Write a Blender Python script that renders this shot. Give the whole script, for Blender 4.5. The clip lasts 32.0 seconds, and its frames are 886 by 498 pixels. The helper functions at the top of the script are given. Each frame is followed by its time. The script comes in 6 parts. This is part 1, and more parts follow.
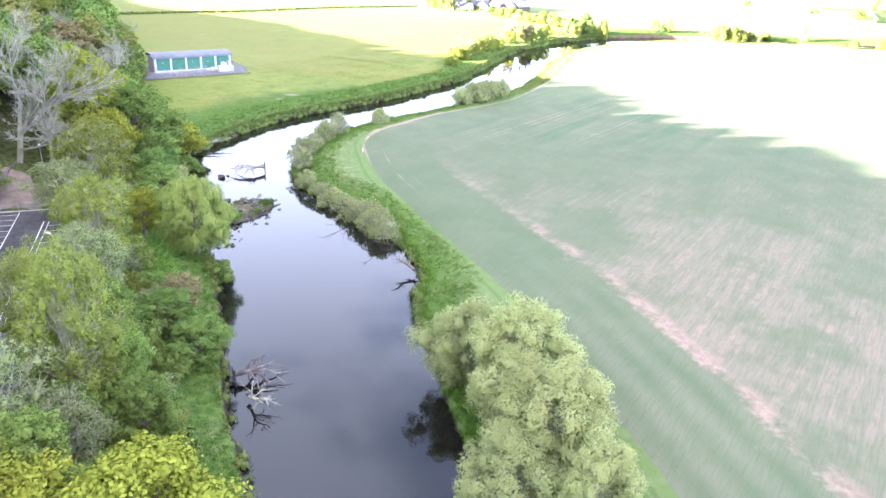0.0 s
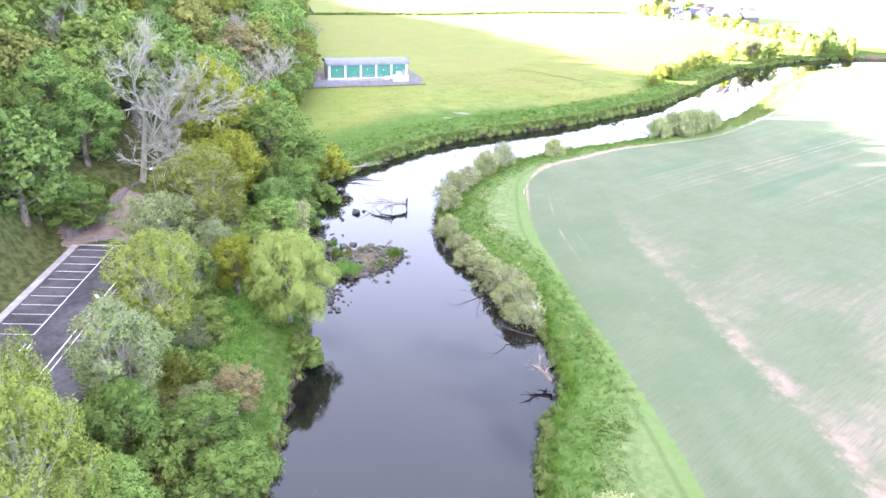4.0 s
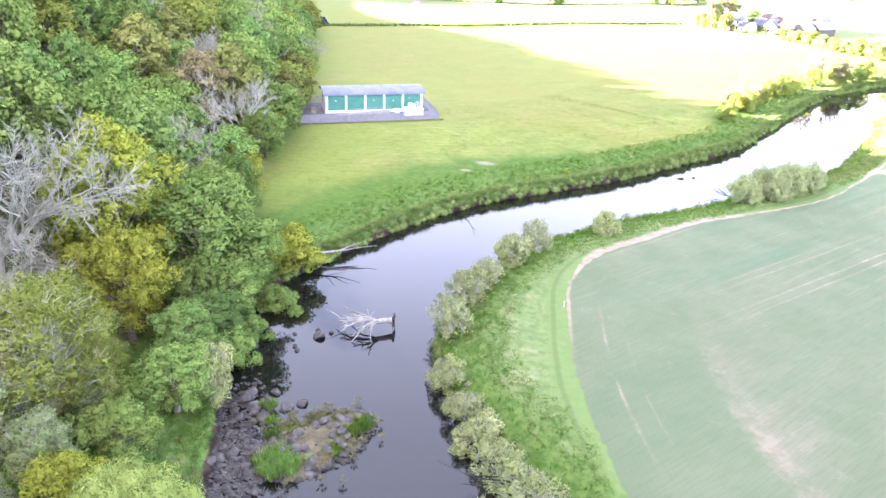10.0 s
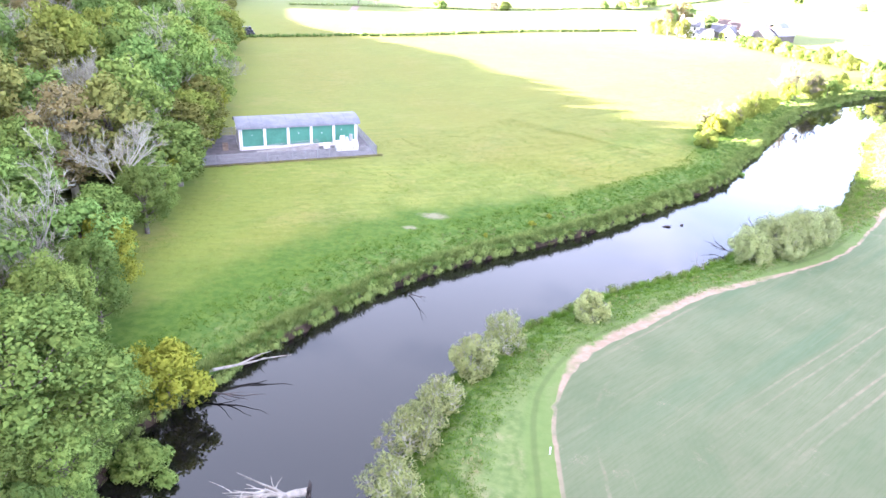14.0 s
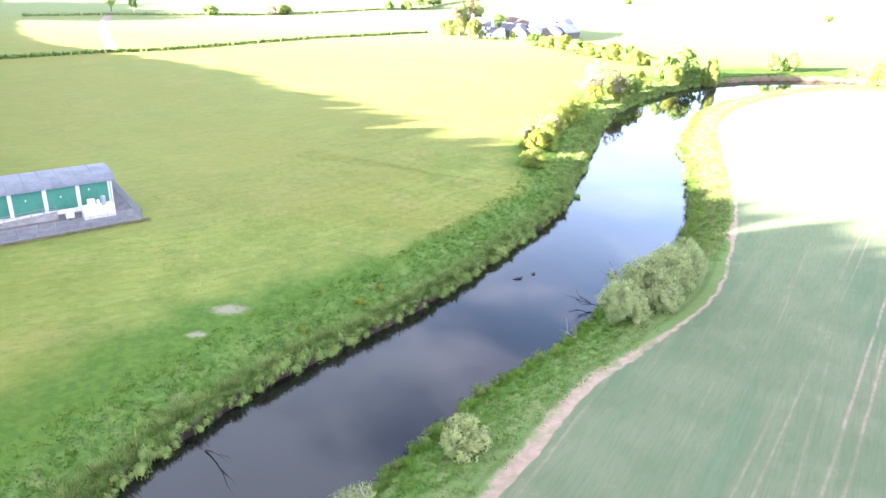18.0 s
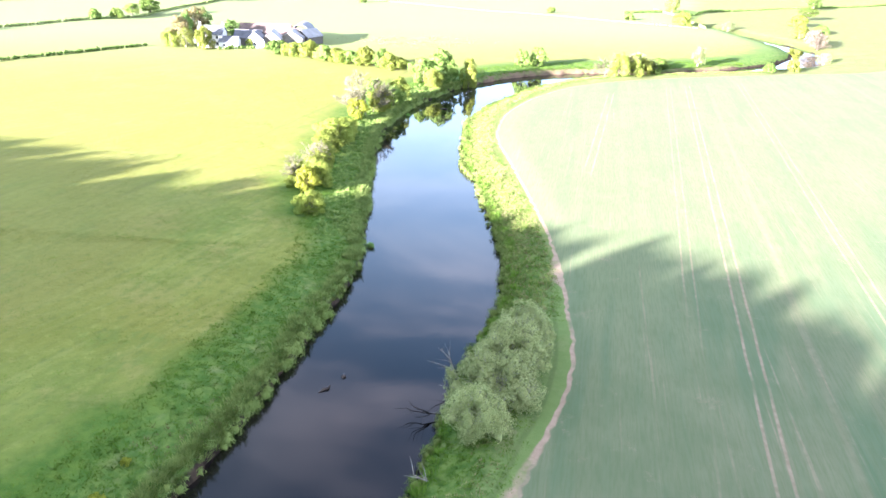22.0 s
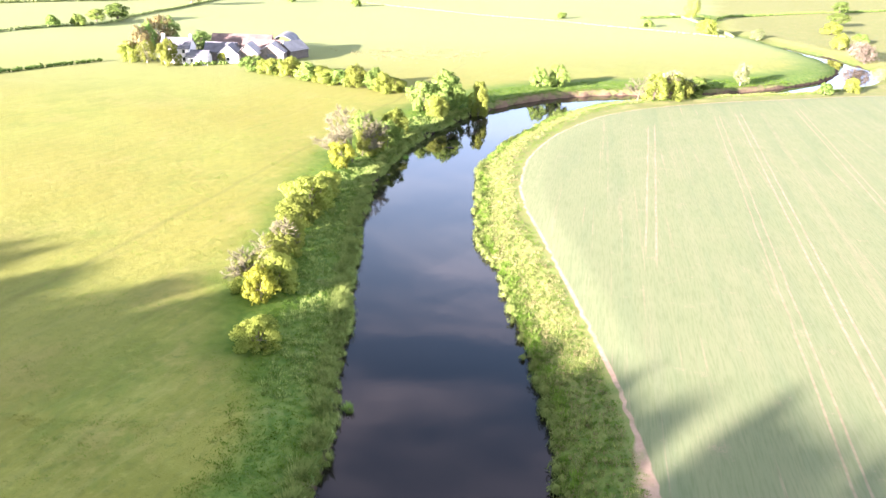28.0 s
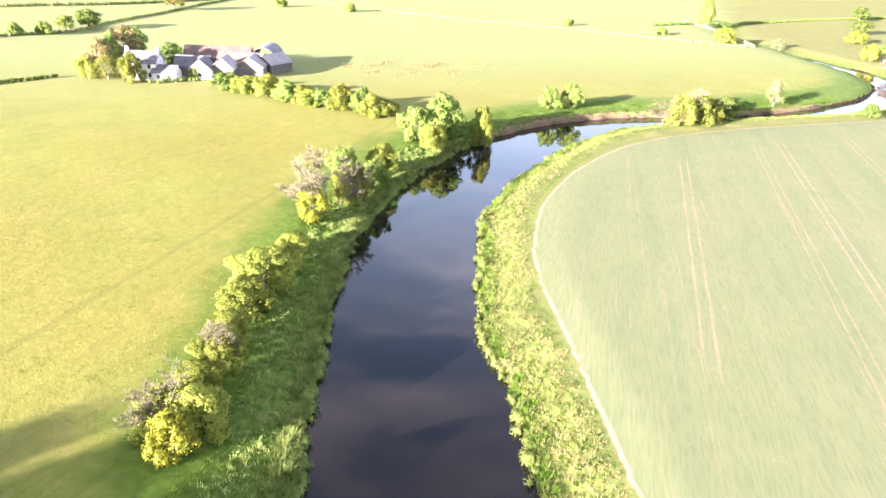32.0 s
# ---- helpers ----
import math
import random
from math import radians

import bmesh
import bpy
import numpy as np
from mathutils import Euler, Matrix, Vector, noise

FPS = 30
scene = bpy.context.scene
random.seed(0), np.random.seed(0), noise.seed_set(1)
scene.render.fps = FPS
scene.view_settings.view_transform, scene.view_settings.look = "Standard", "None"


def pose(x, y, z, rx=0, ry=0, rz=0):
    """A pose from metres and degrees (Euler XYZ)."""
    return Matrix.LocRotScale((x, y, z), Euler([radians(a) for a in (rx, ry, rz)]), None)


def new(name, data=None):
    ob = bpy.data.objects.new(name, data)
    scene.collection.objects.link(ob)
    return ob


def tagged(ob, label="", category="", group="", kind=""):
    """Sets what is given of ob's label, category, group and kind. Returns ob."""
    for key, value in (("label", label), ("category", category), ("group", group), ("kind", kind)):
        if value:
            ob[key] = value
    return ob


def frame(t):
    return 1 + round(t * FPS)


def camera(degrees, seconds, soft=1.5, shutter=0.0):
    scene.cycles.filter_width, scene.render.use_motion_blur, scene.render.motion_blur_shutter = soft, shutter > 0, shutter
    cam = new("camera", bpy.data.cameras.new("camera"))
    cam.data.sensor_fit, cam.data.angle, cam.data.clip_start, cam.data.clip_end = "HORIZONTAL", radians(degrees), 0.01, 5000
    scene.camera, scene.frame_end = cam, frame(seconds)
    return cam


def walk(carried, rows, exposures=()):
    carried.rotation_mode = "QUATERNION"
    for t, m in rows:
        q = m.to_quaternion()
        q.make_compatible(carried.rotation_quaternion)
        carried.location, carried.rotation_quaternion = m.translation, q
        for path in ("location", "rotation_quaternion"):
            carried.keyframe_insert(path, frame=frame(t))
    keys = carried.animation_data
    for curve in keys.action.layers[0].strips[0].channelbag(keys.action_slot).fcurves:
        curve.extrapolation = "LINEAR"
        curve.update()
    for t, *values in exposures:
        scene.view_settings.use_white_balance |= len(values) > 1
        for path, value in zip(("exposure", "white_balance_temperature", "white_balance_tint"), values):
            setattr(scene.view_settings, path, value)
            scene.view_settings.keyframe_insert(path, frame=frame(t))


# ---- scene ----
from mathutils import kdtree

cam = camera(63.0, 32.0)
# z = 0 is the river's surface; the fields lie about three metres above it
METRES, EYE, TILT, LEAN, TURN = 263.16, 54.6, 0.0, 0.0, 0.0
ROWS = [
    (0.0, 0.0, 0.0, 0.0, 1.21, -24.01, -2.73),
    (0.5, 0.0031, 0.0161, -0.0002, 3.33, -24.1, -2.71),
    (1.0, 0.0055, 0.0313, -0.0006, 5.27, -24.18, -2.68),
    (1.5, 0.0076, 0.0476, -0.0008, 7.36, -24.27, -2.66),
    (2.0, 0.0092, 0.0626, -0.0007, 9.3, -24.36, -2.63),
    (2.5, 0.0102, 0.0789, -0.001, 11.38, -24.46, -2.58),
    (3.0, 0.0106, 0.094, -0.0014, 13.28, -24.52, -2.53),
    (3.5, 0.0107, 0.1103, -0.0017, 15.37, -24.59, -2.49),
    (5.5, 0.0048, 0.1732, -0.0037, 20.38, -24.75, -2.26),
    (6.0, 0.0022, 0.1878, -0.004, 20.39, -24.73, -2.26),
    (6.5, -0.0011, 0.2035, -0.0044, 20.4, -24.72, -2.25),
    (7.0, -0.0042, 0.218, -0.0047, 20.4, -24.71, -2.24),
    (7.5, -0.0083, 0.2341, -0.0053, 20.39, -24.68, -2.23),
    (8.0, -0.0121, 0.2488, -0.0055, 20.38, -24.68, -2.22),
    (8.5, -0.0161, 0.2645, -0.0059, 20.38, -24.68, -2.21),
    (9.0, -0.0204, 0.2789, -0.0061, 20.35, -24.66, -2.24),
    (9.5, -0.0248, 0.2948, -0.0062, 20.36, -24.66, -2.25),
    (10.0, -0.029, 0.3093, -0.0065, 20.37, -24.63, -2.27),
    (10.5, -0.0337, 0.3249, -0.0067, 20.36, -24.6, -2.29),
    (11.0, -0.0382, 0.3394, -0.0071, 20.35, -24.57, -2.3),
    (11.5, -0.0429, 0.355, -0.0073, 20.36, -24.57, -2.3),
    (12.0, -0.0475, 0.3695, -0.0077, 20.36, -24.55, -2.3),
    (12.5, -0.0523, 0.3851, -0.0079, 20.37, -24.54, -2.32),
    (13.0, -0.0567, 0.3997, -0.0084, 20.01, -24.5, -2.32),
    (13.5, -0.0614, 0.4155, -0.0088, 18.67, -24.45, -2.35),
    (14.0, -0.0661, 0.4299, -0.0092, 16.08, -24.34, -2.41),
    (14.5, -0.0714, 0.4457, -0.01, 13.36, -24.23, -2.42),
    (16.5, -0.0871, 0.5046, -0.0107, 6.03, -23.98, -2.49),
    (17.0, -0.09, 0.5192, -0.0109, 3.93, -23.94, -2.49),
    (17.5, -0.0929, 0.5351, -0.0113, 1.62, -23.87, -2.51),
    (18.0, -0.0948, 0.5498, -0.0117, -0.58, -23.79, -2.49),
    (18.5, -0.0964, 0.5659, -0.0123, -3.12, -23.71, -2.44),
    (19.0, -0.0976, 0.5805, -0.0124, -5.65, -23.62, -2.44),
    (19.5, -0.0981, 0.5968, -0.0132, -8.42, -23.53, -2.39),
    (20.0, -0.0984, 0.6117, -0.0137, -10.95, -23.43, -2.41),
    (20.5, -0.0977, 0.6276, -0.014, -13.71, -23.34, -2.36),
    (21.0, -0.0965, 0.6425, -0.0144, -16.31, -23.25, -2.34),
    (21.5, -0.0945, 0.6585, -0.0148, -19.12, -23.15, -2.27),
    (22.0, -0.0926, 0.6733, -0.0151, -20.98, -23.1, -2.27),
    (22.5, -0.0894, 0.6891, -0.0155, -21.12, -23.1, -2.28),
    (23.0, -0.0859, 0.7035, -0.0157, -21.17, -23.11, -2.29),
    (23.5, -0.0817, 0.7189, -0.016, -21.2, -23.12, -2.3),
    (24.0, -0.0773, 0.733, -0.0162, -21.23, -23.12, -2.29),
    (24.5, -0.0725, 0.7481, -0.0162, -21.25, -23.13, -2.32),
    (25.0, -0.0677, 0.7622, -0.0163, -21.27, -23.14, -2.32),
    (25.5, -0.0622, 0.7775, -0.0166, -21.28, -23.14, -2.3),
    (27.5, -0.0398, 0.8345, -0.0148, -21.14, -23.21, -2.41),
    (28.0, -0.0343, 0.8486, -0.0146, -21.11, -23.2, -2.44),
    (28.5, -0.028, 0.8637, -0.0144, -21.08, -23.19, -2.44),
    (29.0, -0.0222, 0.8777, -0.0143, -21.06, -23.16, -2.45),
    (29.5, -0.0159, 0.893, -0.0141, -21.04, -23.15, -2.47),
    (30.0, -0.01, 0.9068, -0.014, -21.03, -23.14, -2.51),
    (30.5, -0.0036, 0.9221, -0.0138, -21.02, -23.13, -2.54),
    (31.0, 0.0023, 0.9361, -0.0136, -21.02, -23.13, -2.56),
    (31.5, 0.0088, 0.9513, -0.0134, -21.01, -23.12, -2.59),
    (32.0, 0.0148, 0.9652, -0.0134, -21.01, -23.13, -2.6),
]
EXPOSURES = [(0.0, 4.77, 5720, 34), (2.0, 4.92, 5740, 35), (6.0, 5.1, 5800, 39), (11.0, 5.0, 5790, 39), (13.0, 4.97, 5780, 39), (15.0, 4.8, 5780, 36), (17.0, 4.62, 5800, 34), (19.0, 4.37, 5620, 25), (21.0, 4.07, 5550, 23), (23.0, 3.92, 5680, 26), (28.0, 3.64, 6150, 33), (32.0, 3.51, 6280, 33)]
walk(cam, [(t, pose(0, 0, EYE, TILT, LEAN, TURN) @ pose(METRES * x, METRES * y, METRES * z, 90 + pitch, roll, yaw)) for t, x, y, z, yaw, pitch, roll in ROWS], EXPOSURES)

# ---- light: a low evening sun from the left, broken cloud ----
SUN_HEADING, SUN_HEIGHT = 22.0, 11.5  # degrees: where the shadows point (from +x towards +y), elevation
sun_way = Vector((math.cos(radians(SUN_HEADING)) * math.cos(radians(SUN_HEIGHT)), math.sin(radians(SUN_HEADING)) * math.cos(radians(SUN_HEIGHT)), -math.sin(radians(SUN_HEIGHT))))
sun = new("sun", bpy.data.lights.new("sun", "SUN"))
sun.data.energy, sun.data.angle, sun.data.color = 5.0, radians(0.6), (1.0, 0.865, 0.73)
sun.matrix_world = sun_way.to_track_quat("-Z", "Y").to_matrix().to_4x4()

world = bpy.data.worlds.new("sky")
scene.world = world
world.use_nodes = True
wt = world.node_tree
wt.nodes.clear()


class Nodes:
    """Short ways to wire a node tree."""

    def __init__(self, tree):
        self.t = tree

    def put(self, kind):
        return self.t.nodes.new(kind)

    def wire(self, a, socket):
        if isinstance(a, bpy.types.NodeSocket):
            self.t.links.new(a, socket)
        elif a is not None:
            socket.default_value = a

    def math(self, op, a, b=0.0, c=None, clamp=False):
        n = self.put("ShaderNodeMath")
        n.operation, n.use_clamp = op, clamp
        self.wire(a, n.inputs[0]), self.wire(b, n.inputs[1])
        if c is not None:
            self.wire(c, n.inputs[2])
        return n.outputs[0]

    def noise(self, scale, vector=None, detail=3.0, rough=0.55, distortion=0.0):
        n = self.put("ShaderNodeTexNoise")
        n.inputs["Scale"].default_value, n.inputs["Detail"].default_value = scale, detail
        n.inputs["Roughness"].default_value, n.inputs["Distortion"].default_value = rough, distortion
        self.wire(vector, n.inputs["Vector"])
        return n.outputs["Fac"]

    def span(self, v, lo, hi, a=0.0, b=1.0, smooth=True):
        n = self.put("ShaderNodeMapRange")
        n.interpolation_type = "SMOOTHSTEP" if smooth else "LINEAR"
        for i, x in enumerate((v, lo, hi, a, b)):
            self.wire(x, n.inputs[i])
        return n.outputs[0]

    def mix(self, f, a, b, blend="MIX"):
        n = self.put("ShaderNodeMix")
        n.data_type, n.blend_type, n.clamp_factor = "RGBA", blend, True
        for v, s in ((f, n.inputs[0]), (a, n.inputs[6]), (b, n.inputs[7])):
            self.wire((*v, 1.0) if isinstance(v, tuple) and len(v) == 3 else v, s)
        return n.outputs[2]

    def attr(self, name):
        n = self.put("ShaderNodeAttribute")
        n.attribute_name = name
        return n.outputs["Fac"]

    def scaled(self, vector, sx, sy, sz, turn=0.0):
        """Turns, then scales."""
        r, n = self.put("ShaderNodeMapping"), self.put("ShaderNodeMapping")
        self.wire(vector, r.inputs[0])
        r.inputs[2].default_value = (0, 0, radians(turn))
        self.wire(r.outputs[0], n.inputs[0])
        n.inputs[3].default_value = (sx, sy, sz)
        return n.outputs[0]

    def place(self):
        return self.put("ShaderNodeNewGeometry").outputs["Position"]

    def bump(self, height, strength, distance):
        n = self.put("ShaderNodeBump")
        n.inputs["Strength"].default_value, n.inputs["Distance"].default_value = strength, distance
        self.wire(height, n.inputs["Height"])
        return n.outputs[0]


w = Nodes(wt)
sky = w.put("ShaderNodeTexSky")
sky.sky_type, sky.sun_disc = "NISHITA", False
sky.sun_elevation = radians(SUN_HEIGHT)
sky.sun_rotation = radians(-90 - SUN_HEADING)
sky.air_density, sky.dust_density, sky.ozone_density = 0.85, 1.2, 1.6
ray = w.put("ShaderNodeTexCoord").outputs["Generated"]
parts = w.put("ShaderNodeSeparateXYZ")
w.wire(ray, parts.inputs[0])
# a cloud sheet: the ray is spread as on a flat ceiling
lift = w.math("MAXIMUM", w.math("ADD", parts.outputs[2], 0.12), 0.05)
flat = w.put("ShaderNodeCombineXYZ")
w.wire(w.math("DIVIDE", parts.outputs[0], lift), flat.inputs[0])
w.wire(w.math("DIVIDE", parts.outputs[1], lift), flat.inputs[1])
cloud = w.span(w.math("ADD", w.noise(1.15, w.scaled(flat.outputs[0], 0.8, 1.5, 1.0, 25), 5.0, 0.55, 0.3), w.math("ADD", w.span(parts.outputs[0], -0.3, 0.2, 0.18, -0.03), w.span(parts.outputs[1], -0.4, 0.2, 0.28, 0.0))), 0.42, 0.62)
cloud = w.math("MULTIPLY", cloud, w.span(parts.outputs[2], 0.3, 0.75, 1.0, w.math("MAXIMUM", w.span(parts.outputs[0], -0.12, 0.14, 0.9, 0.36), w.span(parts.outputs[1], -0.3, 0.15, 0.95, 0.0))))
tone = w.mix(w.math("MULTIPLY", w.span(parts.outputs[0], -0.05, 0.25), w.span(parts.outputs[2], 0.34, 0.5)), (5.0, 5.75, 5.75), (11.5, 9.9, 9.0))  # the clouds on the far side of the river catch the warm light
clear_sky = w.mix(1.0, sky.outputs[0], (0.98, 1.2, 1.1), "MULTIPLY")
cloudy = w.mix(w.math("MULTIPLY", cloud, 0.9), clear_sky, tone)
cloudy = w.mix(w.span(parts.outputs[2], 0.06, 0.64, 0.95, 0.0), cloudy, w.mix(w.span(parts.outputs[0], 0.0, 0.35), (8.5, 10.0, 11.2), (7.6, 10.3, 12.8)))  # pale evening haze low in the sky
back = w.put("ShaderNodeBackground")
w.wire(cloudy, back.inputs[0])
back.inputs[1].default_value = 0.0275
w.wire(back.outputs[0], w.put("ShaderNodeOutputWorld").inputs[0])


# ---- materials ----
def material(name, build, rough=0.8, metal=0.0, spec=0.3):
    """build(n, place) gives the colour and, if any, the height for the relief (with strength and depth)."""
    m = bpy.data.materials.new(name)
    m.use_nodes = True
    m.node_tree.nodes.clear()
    n = Nodes(m.node_tree)
    bsdf, out = n.put("ShaderNodeBsdfPrincipled"), n.put("ShaderNodeOutputMaterial")
    bsdf.inputs["Roughness"].default_value, bsdf.inputs["Metallic"].default_value = rough, metal
    bsdf.inputs["Specular IOR Level"].default_value = spec
    colour, relief = build(n, n.place())
    n.wire((*colour, 1.0) if isinstance(colour, tuple) else colour, bsdf.inputs["Base Color"])
    if relief:
        n.wire(n.bump(*relief), bsdf.inputs["Normal"])
    n.wire(bsdf.outputs[0], out.inputs[0])
    return m


def mottled(name, a, b, scale=1.0, rough=0.8, metal=0.0, relief=0.3, depth=0.02, per_object=0.25, spec=0.3):
    """Two tones mixed at two scales, with a shift from object to object."""

    def build(n, p):
        coarse, fine = n.noise(scale, p), n.noise(scale * 7.3, p, 4.0)
        f = n.span(n.math("ADD", n.math("MULTIPLY", coarse, 0.65), n.math("MULTIPLY", fine, 0.35)), 0.32, 0.68)
        c = n.mix(f, a, b)
        own = n.span(n.put("ShaderNodeObjectInfo").outputs["Random"], 0, 1, 1 - per_object, 1 + per_object, False)
        g = n.put("ShaderNodeCombineColor")
        for i in range(3):
            n.wire(own, g.inputs[i])
        return n.mix(1.0, c, g.outputs[0], "MULTIPLY"), (fine, relief, depth)

    return material(name, build, rough, metal, spec)


def foliage(name, dark, light, see=0.3, spread=0.28):
    """Leaves: some light passes through; tone changes leaf by leaf, over the crown, and from tree to tree."""
    m = bpy.data.materials.new(name)
    m.use_nodes = True
    m.node_tree.nodes.clear()
    n = Nodes(m.node_tree)
    leaf = n.put("ShaderNodeNewGeometry").outputs["Random Per Island"]
    here = n.put("ShaderNodeTexCoord").outputs["Object"]
    tree = n.put("ShaderNodeObjectInfo").outputs["Random"]
    f = n.math("ADD", n.math("MULTIPLY", leaf, 0.4), n.span(n.noise(0.4, here, 3.0, 0.6), 0.3, 0.7, 0, 0.6))
    grain = n.span(n.noise(4.5, here, 2.0, 0.6), 0.34, 0.62)
    f = n.math("ADD", n.math("MULTIPLY", f, 0.75), n.math("MULTIPLY", grain, 0.25))
    c = n.mix(f, dark, light)
    hsv = n.put("ShaderNodeHueSaturation")
    n.wire(n.span(tree, 0, 1, 0.5 - spread * 0.045, 0.5 + spread * 0.025, False), hsv.inputs["Hue"])
    n.wire(n.span(n.math("FRACT", n.math("MULTIPLY", tree, 7.31)), 0, 1, 1 - spread, 1 + spread, False), hsv.inputs["Value"])
    n.wire(c, hsv.inputs["Color"])
    hsv.inputs["Saturation"].default_value = 0.98
    solid, thin, both, out = n.put("ShaderNodeBsdfDiffuse"), n.put("ShaderNodeBsdfTranslucent"), n.put("ShaderNodeMixShader"), n.put("ShaderNodeOutputMaterial")
    for b in (solid, thin):
        n.wire(hsv.outputs[0], b.inputs["Color"])
    both.inputs[0].default_value = see
    n.wire(solid.outputs[0], both.inputs[1]), n.wire(thin.outputs[0], both.inputs[2]), n.wire(both.outputs[0], out.inputs[0])
    return m


M_BARK = mottled("bark", (0.09, 0.07, 0.05), (0.22, 0.19, 0.15), 1.5, 0.9, relief=0.6, depth=0.04)
M_TWIG = mottled("bare_twigs", (0.20, 0.20, 0.145), (0.35, 0.345, 0.26), 0.6, 0.9, relief=0.2)
M_DEAD = mottled("bleached_wood", (0.155, 0.148, 0.125), (0.33, 0.32, 0.28), 1.2, 0.85, relief=0.4)
M_GREYWOOD = mottled("grey_drowned_wood", (0.06, 0.052, 0.046), (0.19, 0.17, 0.155), 0.9, 0.85, relief=0.4)
M_WET = mottled("wet_dark_wood", (0.015, 0.012, 0.01), (0.05, 0.04, 0.035), 1.2, 0.4, relief=0.4)
M_GREEN = foliage("fresh_green_leaves", (0.08, 0.15, 0.03), (0.24, 0.345, 0.08))
M_DEEP = foliage("deep_green_leaves", (0.07, 0.14, 0.03), (0.20, 0.32, 0.08))
M_LIME = foliage("yellow_green_leaves", (0.145, 0.182, 0.02), (0.375, 0.415, 0.05), 0.3, 0.1)
M_OCHRE = foliage("ochre_green_leaves", (0.11, 0.125, 0.03), (0.27, 0.285, 0.075), 0.3, 0.25)
M_WILLOW = foliage("pale_willow_leaves", (0.26, 0.305, 0.10), (0.47, 0.515, 0.22), 0.4, 0.12)
M_SPRING = foliage("young_spring_leaves", (0.125, 0.17, 0.026), (0.30, 0.36, 0.07), 0.35, 0.18)
M_GREY = foliage("grey_green_leaves", (0.13, 0.18, 0.062), (0.275, 0.34, 0.135), 0.35)
M_RUSSET = foliage("russet_buds", (0.15, 0.13, 0.045), (0.29, 0.255, 0.11), 0.25)
M_PINK = foliage("pinkish_buds", (0.09, 0.082, 0.05), (0.165, 0.15, 0.095), 0.25)
M_OLIVE = foliage("olive_leaves", (0.14, 0.185, 0.03), (0.32, 0.39, 0.08), 0.45)
M_SALLOW = foliage("sallow_leaves", (0.20, 0.25, 0.085), (0.46, 0.52, 0.23), 0.4, 0.1)
M_WEEP = foliage("weeping_willow_leaves", (0.19, 0.26, 0.05), (0.36, 0.44, 0.12), 0.35, 0.05)
M_DRY = foliage("half_open_willow_leaves", (0.215, 0.255, 0.085), (0.405, 0.45, 0.18), 0.4, 0.12)
M_TUSSOCK = foliage("tussock_blades", (0.095, 0.15, 0.033), (0.23, 0.295, 0.085), 0.3)
M_GRASS = foliage("bank_grass_blades", (0.062, 0.138, 0.015), (0.132, 0.228, 0.029), 0.4)
M_LUSH = foliage("bright_lush_grass", (0.095, 0.21, 0.03), (0.23, 0.40, 0.085), 0.3)
M_STRAW = foliage("dry_grass_blades", (0.15, 0.152, 0.06), (0.28, 0.27, 0.13), 0.3)
M_MEADOW = foliage("grazed_meadow_grass", (0.11, 0.14, 0.026), (0.215, 0.25, 0.052), 0.35)
M_NETTLE = foliage("lush_herb_leaves", (0.056, 0.126, 0.015), (0.11, 0.2, 0.028), 0.4)


